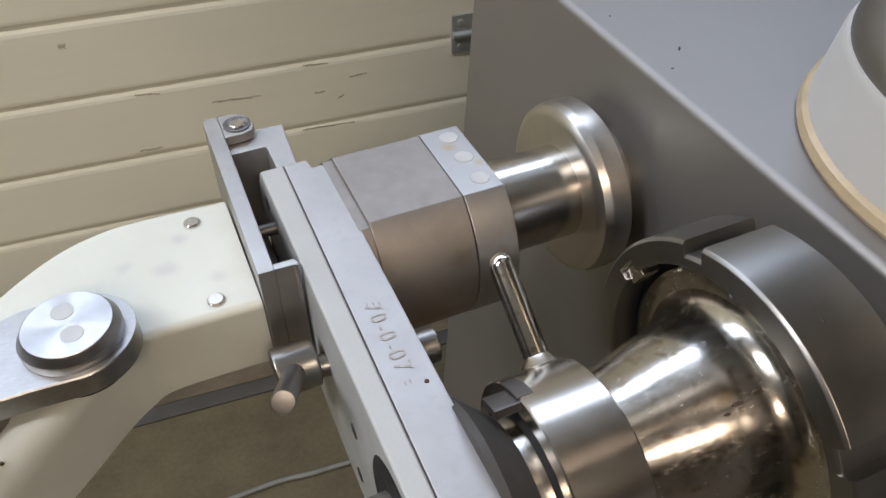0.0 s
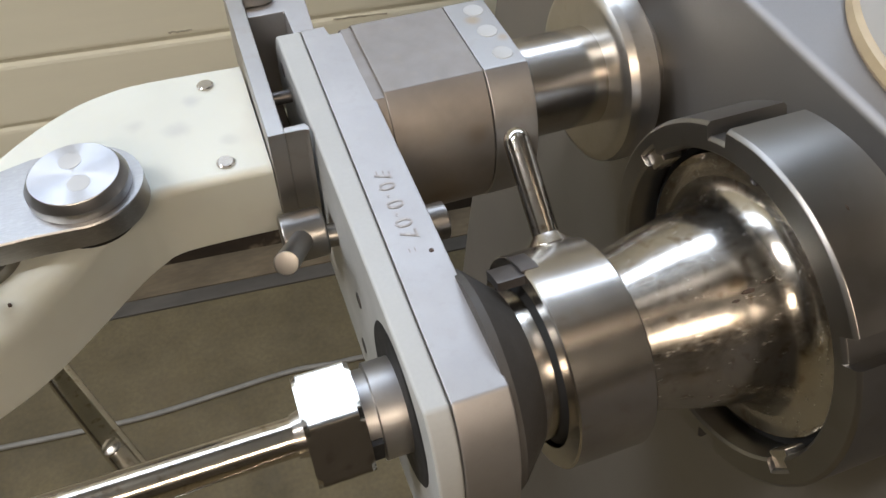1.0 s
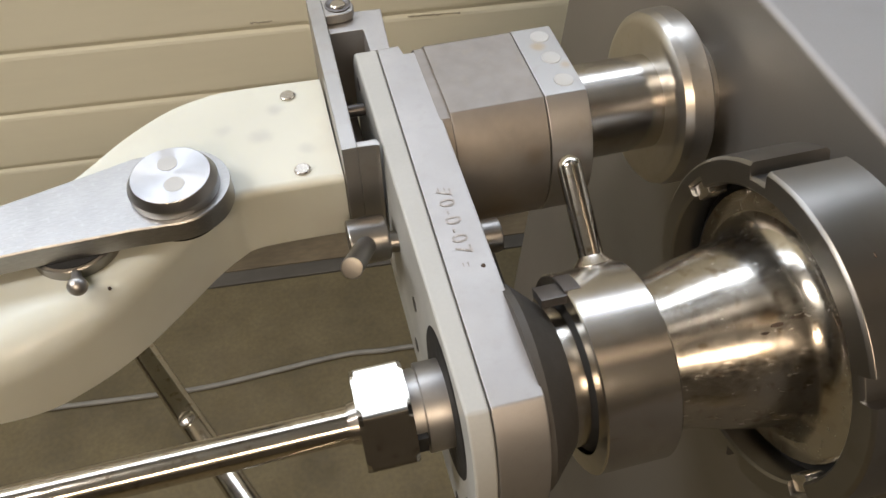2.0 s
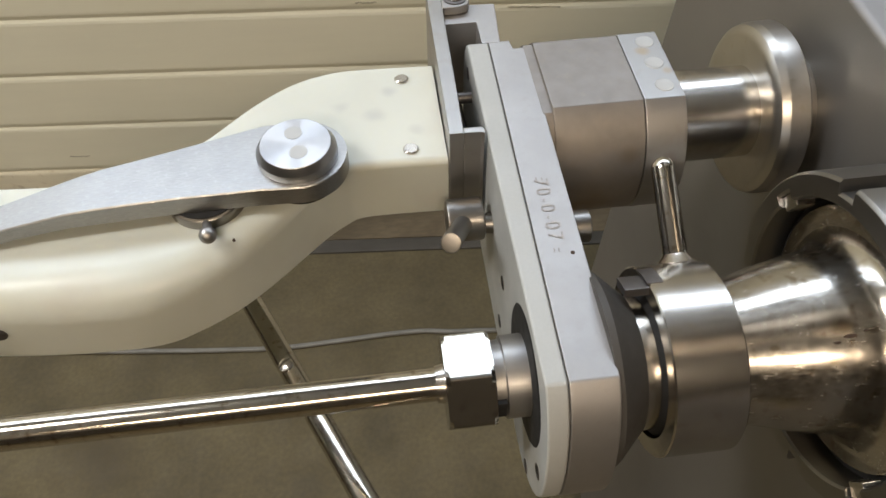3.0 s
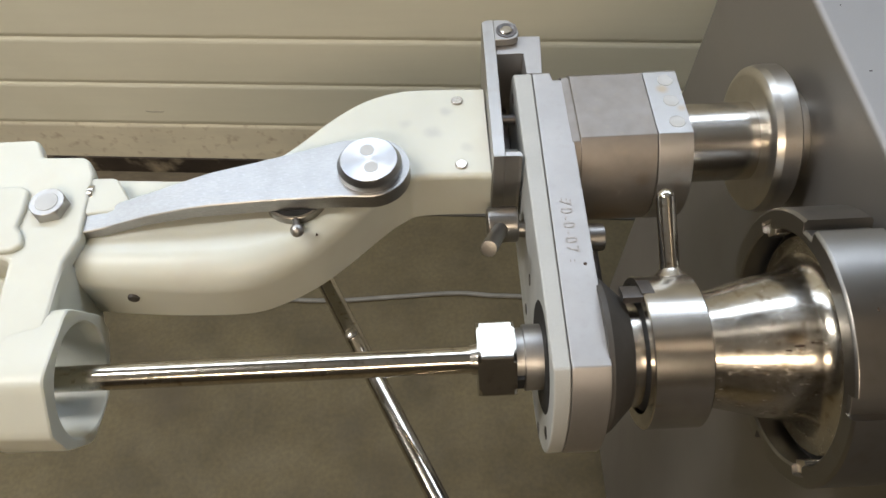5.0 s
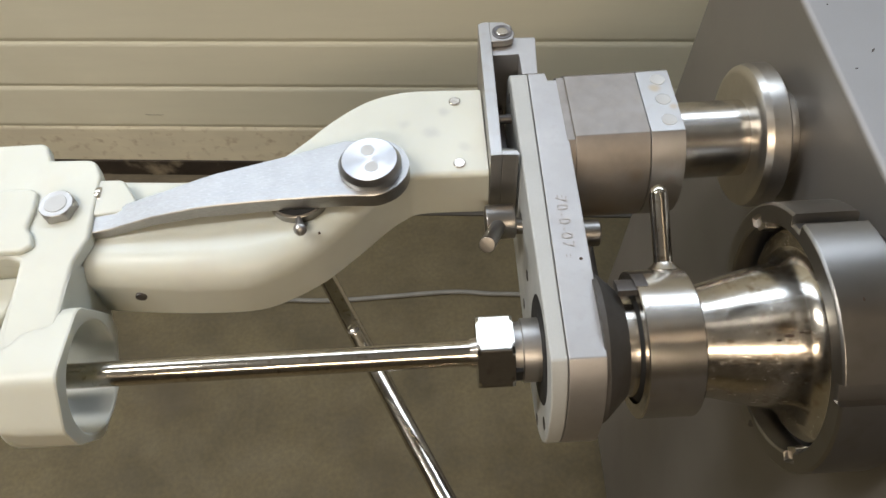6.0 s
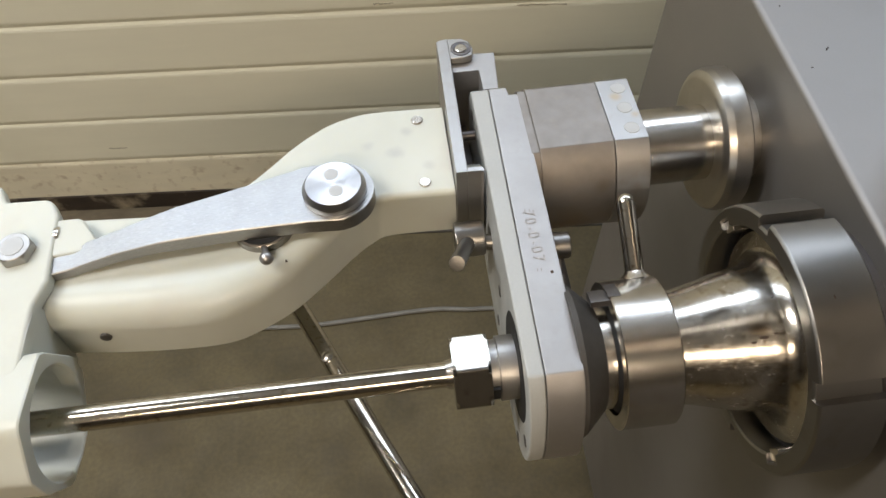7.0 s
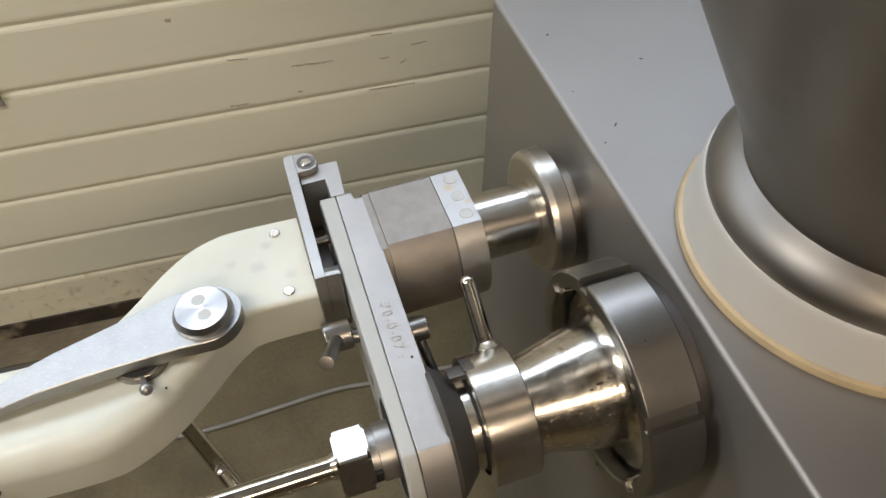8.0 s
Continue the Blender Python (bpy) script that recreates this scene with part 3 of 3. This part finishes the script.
# worn part number on the plate's upper edge
def stamp(text, y, x, size, material, name):
    cu = bpy.data.curves.new("stamp", "FONT")
    cu.body, cu.size, cu.extrude = text, size, 0.00005
    tmp = new("stamp_curve", cu)
    bpy.context.view_layer.update()
    me = bpy.data.meshes.new_from_object(tmp.evaluated_get(bpy.context.evaluated_depsgraph_get()))
    bpy.data.objects.remove(tmp)
    me.materials.clear()
    me.materials.append(material)
    z = 1.1062
    ob = new(name, me)
    ob.parent = gear
    ob.rotation_euler = (radians(0), 0, radians(-90))
    ob.location = Vector((x, y, z)) - gear.location
    ob["label"] = "worn stamped character of the part number"
    return ob


at = 0.2115
for character in "70-0-07":
    stamp(character, at, 0.0622, 0.0102, INK, "stamped_character")
    at -= 0.0044 if character == "-" else 0.0063
for y0, y1, x0, x1 in ((0.2125, 0.2094, 0.0634, 0.0640), (0.2120, 0.2098, 0.0662, 0.0667), (0.1680, 0.1658, 0.0630, 0.0635), (0.1680, 0.1658, 0.0652, 0.0657)):
    zz = 1.1060
    part("worn_character", box(x0, x1, y1, y0, zz - 0.0004, zz + 0.00012), INKFADED, gear, "worn unreadable stamped character")
zz = 1.1060
part("rust_pit", lathe([(zz - 0.0003, 0.0), (zz - 0.0003, 0.0012), (zz + 0.0003, 0.0009), (zz + 0.0004, 0.0)], (0.0712, 0.1645, 0), (0, 0, 1), 12), RUST, gear, "small rusty pit")

# ---- stuffing tube with its hexagon nut ----
stuff = thing("stuffing_tube", -0.1, AY, AZ - 0.0235, "polished steel stuffing tube held by a large hexagon nut", "tube")
part("tube", lathe([(-0.30, 0.0050), (-0.30, 0.0076), (0.010, 0.0076), (0.010, 0.0050)], (0, AY, AZ), seg=48, closed=True), POLISHED, stuff)


def hexagon(x0, x1, r, roll):
    """A hexagonal nut with its corners turned down at both ends."""
    secs = []
    for x, lim in ((x0, 0.915), (x0 + 0.0018, 0.992), (x1 - 0.0018, 0.992), (x1, 0.915)):
        row = []
        for k in range(180):
            a = 2.0 * k
            h = r * math.cos(radians(30)) / math.cos(radians(a % 60 - 30))
            h = min(h, r * lim)
            row.append((x, AY + h * math.cos(radians(a + roll)), AZ + h * math.sin(radians(a + roll))))
        secs.append(row)
    return loft(secs)


part("hexagon_nut", hexagon(0.0078, 0.0292, 0.0238, -4.0), CHROME, stuff, "bright hexagon nut", 20)
part("tube_ferrule", lathe([(0.0040, 0.0070), (0.0040, 0.0084), (0.0080, 0.0092), (0.0080, 0.0070)], (0, AY, AZ), seg=48, closed=True), TURNED, stuff)
sleeve = part("sleeve", lathe([(0.0285, 0.0), (0.0285, 0.0172), (0.0340, 0.0172), (0.0345, 0.0190), (0.0455, 0.0190), (0.0455, 0.0)], (0, AY, AZ), seg=64), MACHINED, stuff, "turned drive sleeve")
# solid black block paints the shade inside the sleeve's slot
part("slot_shade_block", box(0.0292, 0.0338, AY - 0.0178, AY - 0.0150, AZ - 0.004, AZ + 0.008, 0.0004), RUBBER, sleeve, "black block standing for the shaded slot in the sleeve")

# ---- clamp bracket between arm and gearbox ----
brk = thing("clamp_bracket", 0.035, 0.30, 1.05, "machined steel clamp bracket with an open slot", "bracket")
ZK = 1.1090
wall = prism([(0.0255, 0.2452), (0.0332, 0.2452), (0.0352, 0.3545), (0.0352, 0.3768), (0.0300, 0.3765), (0.0268, 0.3745)], "z", 1.0520, ZK, 0.0008)
part("frame", wall, MACHINED, brk)
part("lug", prism([(0.0350, 0.3545), (0.0455, 0.3545), (0.0508, 0.3565), (0.0525, 0.3625), (0.0508, 0.3710), (0.0455, 0.3758), (0.0350, 0.3766)], "z", 1.1032, ZK - 0.0001, 0.0008, 3), MACHINED, brk)
part("front_lip", prism([(0.0330, 0.2452), (0.0420, 0.2448), (0.0436, 0.2438), (0.0440, 0.2465), (0.0428, 0.2492), (0.0330, 0.2492)], "z", 1.0550, ZK, 0.0007), MACHINED, brk)
part("back_plate", prism([(0.0356, 0.3465), (0.0545, 0.3465), (0.0545, 0.3255), (0.0655, 0.3255), (0.0682, 0.3640), (0.0356, 0.3660)], "z", 1.040, 1.1028, 0.0008), BLASTED, brk)
part("slot_floor", box(0.0335, 0.0445, 0.2500, 0.3460, 1.040, 1.050, 0.001), DARKSTEEL, brk)
socket = part("bolt_socket", lathe([(ZK - 0.001, 0.0040), (ZK - 0.001, 0.0076), (ZK + 0.0006, 0.0074), (ZK + 0.0008, 0.0064), (ZK + 0.0001, 0.0046), (ZK - 0.001, 0.0040)], (0.0437, 0.3640, 0), (0, 0, 1), 32), DARKSTEEL, brk, "dark socket ring")
part("bolt", lathe([(ZK - 0.001, 0.0), (ZK - 0.001, 0.0043), (ZK + 0.0006, 0.0043), (ZK + 0.0011, 0.0037), (ZK + 0.0012, 0.0)], (0.0437, 0.3640, 0), (0, 0, 1), 28), TURNED, socket, "bright pivot bolt")
part("spring_pin", rod((0.0330, 0.3000, 1.0850), (0.0460, 0.3000, 1.0850), 0.0034), DARKSTEEL, brk)
part("stop_pin", rod((0.0330, 0.2740, 1.0760), (0.0460, 0.2740, 1.0760), 0.0050), PLASTIC, brk, "white plastic stop pin")

# ---- clamp screw with its bar handle ----
scr = thing("clamp_screw", 0.03, 0.225, 1.05, "steel clamp screw with a short bar handle", "screw")
part("shaft", rod((0.040, 0.2220, 1.0640), (0.0925, 0.2160, 1.0640), 0.0055), SATIN, scr)
part("knob", rod((0.0210, 0.2260, 1.0640), (0.0410, 0.2260, 1.0640), 0.0118, 0.0016, 40), SATIN, scr)
part("bar_handle", rod((0.0300, 0.2220, 1.0660), (0.0182, 0.1830, 1.0985), 0.0050, 0.0006, 24), SATIN, scr)
part("end_nut", rod((0.0775, 0.2050, 1.0740), (0.0925, 0.2050, 1.0740), 0.0086, 0.001, 40), SATIN, scr)
part("tail_pin", rod((0.0860, 0.2050, 1.0640), (0.0900, 0.1830, 1.0450), 0.0036, 0.0006, 20), DARKSTEEL, scr, "dark tail pin")

# ---- white swivel arm ----
arm = thing("swivel_arm", -0.1, 0.22, 1.033, "off-white plastic swivel arm with an S-bend and a few stains", "arm")
stations = spline([(0.0250, 0.2470, 0.0250, 0.3285, 0.0040), (-0.0200, 0.2480, -0.0220, 0.3305, 0.0042), (-0.0340, 0.2430, -0.0420, 0.3278, 0.0055), (-0.0470, 0.2335, -0.0600, 0.3205, 0.0075),
                   (-0.0665, 0.2155, -0.0800, 0.3055, 0.0110), (-0.0870, 0.1985, -0.1020, 0.2835, 0.0140), (-0.1080, 0.1870, -0.1220, 0.2670, 0.0185), (-0.1300, 0.1800, -0.1450, 0.2575, 0.0200),
                   (-0.1600, 0.1795, -0.1700, 0.2560, 0.0200), (-0.1950, 0.1820, -0.2000, 0.2580, 0.0180), (-0.2360, 0.1870, -0.2360, 0.2610, 0.0150)], 5)
ZT = 1.0895
sections = []
for nx, ny, fx, fy, f in stations:
    n, far = Vector((nx, ny, 0)), Vector((fx, fy, 0))
    d = (far - n).normalized()
    ZB = 1.0400 + 0.0050 * min(1.0, max(0.0, (nx + 0.12) / 0.09))
    s = [n + d * 0.004 + Vector((0, 0, ZB)), n + Vector((0, 0, ZB + 0.004))]
    for k in range(9):
        a = radians(90 * k / 8)
        s.append(n + d * (f - f * math.cos(a)) + Vector((0, 0, ZT - f + f * math.sin(a))))
    s += [far - d * 0.004 + Vector((0, 0, ZT)), far - d * 0.0012 + Vector((0, 0, ZT - 0.0012)), far + Vector((0, 0, ZT - 0.004)), far + Vector((0, 0, ZB))]
    sections.append(s)
body = part("arm_body", loft(sections), PLASTIC.copy(), arm)


def smudge_or_reflection(m, ob, x, y, z, r, amount, colour):
    """A soft greyish or brown smear, or a reflection put into the colour, with an uneven rim, in the object's own
    measures.
    """
    nt = m.node_tree
    b = nt.nodes["Principled BSDF"]
    old = b.inputs["Base Color"].links[0].from_socket
    tc = nt.nodes.new("ShaderNodeTexCoord")
    warp = nt.nodes.new("ShaderNodeTexNoise")
    warp.inputs["Scale"].default_value = 90
    nt.links.new(tc.outputs["Object"], warp.inputs["Vector"])
    far = nt.nodes.new("ShaderNodeVectorMath")
    far.operation = "DISTANCE"
    far.inputs[1].default_value = Vector((x, y, z)) - ob.location - ob.parent.location
    nt.links.new(tc.outputs["Object"], far.inputs[0])
    add = nt.nodes.new("ShaderNodeMath")
    add.operation, add.inputs[1].default_value = "MULTIPLY_ADD", r
    nt.links.new(warp.outputs["Fac"], add.inputs[0])
    nt.links.new(far.outputs["Value"], add.inputs[2])
    rng = nt.nodes.new("ShaderNodeMapRange")
    rng.interpolation_type = "SMOOTHSTEP"
    for i, v in ((1, r * 0.6), (2, r * 1.6), (3, amount), (4, 0.0)):
        rng.inputs[i].default_value = v
    nt.links.new(add.outputs[0], rng.inputs[0])
    mx = nt.nodes.new("ShaderNodeMix")
    mx.data_type = "RGBA"
    nt.links.new(rng.outputs[0], mx.inputs["Factor"])
    nt.links.new(old, mx.inputs["A"])
    mx.inputs["B"].default_value = (*colour, 1)
    nt.links.new(mx.outputs["Result"], b.inputs["Base Color"])


for x, y, r, amount in ((-0.012, 0.2870, 0.008, 0.45), (-0.002, 0.3060, 0.006, 0.45), (-0.030, 0.2960, 0.006, 0.35), (0.010, 0.2720, 0.005, 0.3)):
    smudge_or_reflection(body.active_material, body, x, y, ZT, r, amount, (0.36, 0.37, 0.37))
for ob in (cap, drum_part, funnel):
    ob.data.materials[0] = ob.data.materials[0].copy()
for x, y, z, r, amount, colour in ((0.1410, 0.2980, 1.1087, 0.0050, 0.6, (0.40, 0.30, 0.16)), (0.1500, 0.2800, 1.1087, 0.0040, 0.5, (0.40, 0.30, 0.16)), (0.1440, 0.2430, 1.0800, 0.0070, 0.6, (0.27, 0.18, 0.09)), (0.1470, 0.2400, 1.0600, 0.0050, 0.5, (0.27, 0.18, 0.09))):
    smudge_or_reflection(cap.active_material, cap, x, y, z, r, amount, colour)
# warm floor reflection painted as brown patches on the drum's front
for x, y, z, r, amount in ((0.1020, 0.2390, 1.0500, 0.0200, 0.55), (0.1220, 0.2420, 1.0850, 0.0080, 0.45)):
    smudge_or_reflection(drum_part.active_material, drum_part, x, y, z, r, amount, (0.26, 0.19, 0.12))
for x, deg, r, amount in ((0.174, 112, 0.0070, 0.5), (0.168, 132, 0.0050, 0.4), (0.186, 140, 0.0050, 0.5), (0.160, 95, 0.0045, 0.4)):
    smudge_or_reflection(funnel.active_material, funnel, x, AY + 0.041 * math.cos(radians(deg)), AZ + 0.041 * math.sin(radians(deg)), r, min(1.0, amount * 1.7), (0.17, 0.13, 0.08))
for px, py in ((0.0060, 0.3155), (0.0060, 0.2570)):
    part("pin", lathe([(ZT - 0.002, 0.0), (ZT - 0.002, 0.0041), (ZT + 0.0008, 0.0041), (ZT + 0.0014, 0.0034), (ZT + 0.0014, 0.0)], (px, py, 0), (0, 0, 1), 24), TURNED, arm, "flush steel pin")
part("side_pin", rod((-0.2018, 0.1808, 1.0650), (-0.2018, 0.1900, 1.0650), 0.0036, 0.0008, 20), DARKSTEEL, arm, "dark steel cross pin")
part("stain_spot", lathe([(ZT - 0.001, 0.0), (ZT - 0.001, 0.0008), (ZT + 0.0002, 0.0006), (ZT + 0.0002, 0.0)], (-0.0855, 0.2065, 0), (0, 0, 1), 10), RUST, arm, "tiny brown speck")

# ---- clamping lever on the arm ----
lev = thing("clamping_lever", -0.13, 0.24, 1.0895, "cranked brushed steel clamping lever with a round pivot cap", "lever")
bar = [(-0.2400, 0.2095, 0.2235, 1.0965, 0.0070), (-0.2300, 0.2100, 0.2232, 1.0968, 0.0070), (-0.2150, 0.2125, 0.2265, 1.0975, 0.0072), (-0.2080, 0.2135, 0.2315, 1.0990, 0.0075), (-0.1880, 0.2162, 0.2355, 1.1025, 0.0080),
       (-0.1620, 0.2180, 0.2422, 1.1062, 0.0095), (-0.1500, 0.2188, 0.2458, 1.1068, 0.0105), (-0.1300, 0.2200, 0.2508, 1.1068, 0.0108), (-0.1100, 0.2208, 0.2560, 1.1068, 0.0108), (-0.0700, 0.2212, 0.2672, 1.1068, 0.0108)]
cx, cy, cr = -0.0508, 0.2440, 0.0240
rows = []
for x, y0, y1, z, th in bar:
    rows.append((x, y0, y1, z, th))
for k in range(1, 5):
    t = k / 4
    rows.append((-0.0700 + (cx + 0.0700) * t, 0.2212 + (cy - cr - 0.2212) * t, 0.2672 + (cy + cr - 0.2672) * t, 1.1068, 0.0108))
for k in range(1, 13):
    a = radians(90 * k / 12) * 0.985
    rows.append((cx + cr * math.sin(a), cy - cr * math.cos(a), cy + cr * math.cos(a), 1.1068, 0.0108))
secs = []
for x, y0, y1, z, th in rows:
    c = min(0.0006, (y1 - y0) * 0.2)
    secs.append([(x, y0, z - th), (x, y0, z - c), (x, y0 + c, z), (x, y1 - c, z), (x, y1, z - c), (x, y1, z - th)])
part("bar", loft(secs), BRUSHED, lev)
pivot = part("pivot_cap", lathe([(1.1060, 0.0), (1.1060, 0.0196), (1.1070, 0.0202), (1.1108, 0.0202), (1.1113, 0.0199), (1.1146, 0.0180), (1.1150, 0.0175), (1.1148, 0.0)], (-0.0515, 0.2430, 0), (0, 0, 1), 72), FACED, lev, "turned round pivot cap")
for py, px in ((0.2505, -0.0526), (0.2365, -0.0500)):
    part("plug", lathe([(1.1141, 0.0), (1.1141, 0.0046), (1.1150, 0.0046), (1.1151, 0.0040), (1.1149, 0.0)], (px, py, 0), (0, 0, 1), 28), PLUG, pivot, "grey plastic plug")
part("spacer", lathe([(1.0885, 0.0), (1.0885, 0.0180), (1.0986, 0.0180), (1.0986, 0.0)], (-0.0515, 0.2440, 0), (0, 0, 1), 40), RUBBER, lev, "dark spacer under the pivot")
part("eccentric", lathe([(1.0885, 0.0), (1.0885, 0.0192), (1.0893, 0.0197), (1.0948, 0.0197), (1.0953, 0.0192), (1.0953, 0.0)], (-0.0995, 0.2345, 0), (0, 0, 1), 56), SATIN, lev, "round eccentric under the bar")
# black disc puts the shade of the gap under the bar into colour
part("gap_shade_disc", lathe([(1.0950, 0.0), (1.0950, 0.0178), (1.0957, 0.0178), (1.0957, 0.0)], (-0.0995, 0.2345, 0), (0, 0, 1), 40), RUBBER, lev, "black disc standing for the shaded gap over the eccentric")
pinbm = rod((-0.0985, 0.2160, 1.0930), (-0.0960, 0.2050, 1.0970), 0.0022, 0.0004, 16)
bmesh.ops.create_uvsphere(pinbm, u_segments=20, v_segments=12, radius=0.0043, matrix=Matrix.Translation((-0.0958, 0.2040, 1.0975)))
part("ball_pin", pinbm, MACHINED, lev, "small ball-ended pin")

# ---- white brake head ----
head = thing("brake_head", -0.26, 0.17, 1.01, "off-white milled plastic brake head with a round guide cup", "head")
shape = [(-0.330, 0.2880), (-0.2760, 0.2880), (-0.2720, 0.2865), (-0.2655, 0.2720), (-0.2390, 0.2705), (-0.2345, 0.2675), (-0.2290, 0.2560), (-0.2265, 0.2050), (-0.2320, 0.1880), (-0.2310, 0.1290), (-0.2610, 0.1290), (-0.2650, 0.1900), (-0.2740, 0.1935), (-0.330, 0.1935)]
part("head_body", prism(shape, "z", 1.0890, 1.1000, 0.0030, 4), PLASTIC, head)
lower = [(-0.330, 0.2880), (-0.2760, 0.2880), (-0.2655, 0.2720), (-0.2410, 0.2705), (-0.2340, 0.2560), (-0.2320, 0.2000), (-0.2640, 0.1950), (-0.330, 0.1950)]
part("head_core", prism(lower, "z", 1.0350, 1.0892, 0.0012, 2), PLASTIC, head)
part("raised_pad", prism([(-0.330, 0.2460), (-0.2700, 0.2450), (-0.2650, 0.2410), (-0.2640, 0.2260), (-0.2650, 0.2130), (-0.2600, 0.2070), (-0.2580, 0.1990), (-0.2640, 0.1945), (-0.330, 0.1945)], "z", 1.0980, 1.1035, 0.0025, 4), PLASTIC, head)
part("side_block", prism([(-0.2340, 0.2530), (-0.2165, 0.2525), (-0.2130, 0.2505), (-0.2015, 0.2325), (-0.2040, 0.2250), (-0.2340, 0.2230)], "z", 1.0885, 1.0985, 0.0018, 3), PLASTIC, head)

part("lower_block", prism([(-0.330, 0.1500), (-0.2850, 0.1560), (-0.2760, 0.1700), (-0.2740, 0.1950), (-0.330, 0.1950)], "z", 1.0300, 1.0780, 0.0040, 3), PLASTIC, head)


def hex_head(x, y, z0, z1, r):
    """An upright bolt head with six flats and a turned-down rim."""
    secs = []
    for z, lim in ((z0, 0.98), (z1 - 0.0022, 0.98), (z1 - 0.0004, 0.88), (z1, 0.84)):
        row = []
        for k in range(72):
            h = min(r * math.cos(radians(30)) / math.cos(radians(5.0 * k % 60 - 30)), r * lim)
            row.append((x + h * math.cos(radians(5.0 * k + 12)), y + h * math.sin(radians(5.0 * k + 12)), z))
        secs.append(row)
    return loft(secs)


bolt = part("bolt_head", hex_head(-0.2495, 0.2285, 1.0990, 1.1062, 0.0122), MACHINED, head, "chamfered steel bolt head")
part("bolt_plug", lathe([(1.1060, 0.0), (1.1060, 0.0072), (1.1066, 0.0068), (1.1067, 0.0)], (-0.2495, 0.2285, 0), (0, 0, 1), 28), PLUG, bolt, "grey plastic plug")
part("side_screw", rod((-0.2305, 0.2420, 1.0935), (-0.2265, 0.2420, 1.0935), 0.0070, 0.001, 24), TURNED, head, "steel screw head")
BORE_Y, BORE_Z, BORE = 0.1300, 1.0610, 0.0335


def bored(outline, sections):
    """A block with a round bore along x; sections give (x, share of the outline) and the bore runs right through."""
    b = bmesh.new()
    rows = []
    for x, share in sections:
        rows.append([b.verts.new((x, BORE_Y + (y - BORE_Y) * share, BORE_Z + (z - BORE_Z) * share)) for y, z in outline])
    for x, r in ((sections[-1][0], BORE + 0.0010), (sections[-1][0] - 0.0010, BORE), (sections[0][0], BORE)):
        rows.append([b.verts.new((x, BORE_Y + r * math.cos(a), BORE_Z + r * math.sin(a))) for a in [math.atan2(z - BORE_Z, y - BORE_Y) for y, z in outline]])
    n = len(outline)
    for p, q in zip(rows, rows[1:] + rows[:1]):
        for k in range(n):
            b.faces.new((p[k], p[(k + 1) % n], q[(k + 1) % n], q[k]))
    bmesh.ops.recalc_face_normals(b, faces=b.faces)
    return b


def finer(corners, steps, smooth):
    """Points along a closed outline, its corners rounded a little."""
    out = []
    for p, q in zip(corners, corners[1:] + corners[:1]):
        out += [(p[0] + (q[0] - p[0]) * k / steps, p[1] + (q[1] - p[1]) * k / steps) for k in range(steps)]
    for _ in range(smooth):
        out = [((out[k - 1][0] + 2 * p[0] + out[(k + 1) % len(out)][0]) / 4, (out[k - 1][1] + 2 * p[1] + out[(k + 1) % len(out)][1]) / 4) for k, p in enumerate(out)]
    return out


# arm that carries the cup, and the cup itself
armc = [(0.1950, 1.0992), (0.1500, 1.0996)] + [(0.1290 - 0.0400 * math.sin(radians(a)), 1.0620 + 0.0378 * math.cos(radians(a))) for a in range(0, 181, 12)] + [(0.1650, 1.0260), (0.1950, 1.0400)]
part("cup_arm", bored(finer(armc, 4, 2), ((-0.2640, 0.95), (-0.2630, 0.98), (-0.2605, 1.0), (-0.2330, 1.0), (-0.2318, 0.985))), PLASTIC, head)
cup_shape = [(0.1560, 1.0990), (0.1740, 1.0600), (0.1715, 1.0460), (0.1420, 1.0250), (0.1030, 1.0310), (0.0870, 1.0590), (0.0870, 1.0790), (0.1090, 1.1040)]
part("guide_cup", bored(finer(cup_shape, 8, 1), ((-0.2600, 0.94), (-0.2500, 0.98), (-0.2232, 1.0), (-0.2222, 0.985))), PLASTIC, head)

# ---- round handle pole under the arm ----
leg = thing("handle_pole", -0.085, 0.195, 1.0, "round polished steel pole sloping down from under the arm", "pole")
lt, lb = Vector((-0.0877, 0.2120, 1.0085)), Vector((-0.0252, 0.0782, 1.0170))
along = (lb - lt).normalized()
pole = part("pole", rod(lt - along * 0.03, lb + along * 0.16, 0.0062, 0.001, 36), POLISHED, leg)
spot = lt + (lb - lt) * 0.262
out = Vector((-0.03, -0.50, 0.86)) - along * Vector((-0.03, -0.50, 0.86)).dot(along)
part("weld_spot", lathe([(0.0055, 0.0), (0.0055, 0.0044), (0.0070, 0.0038), (0.0077, 0.0022), (0.0079, 0.0)], spot, out, 18), TURNED, pole, "small weld spot")
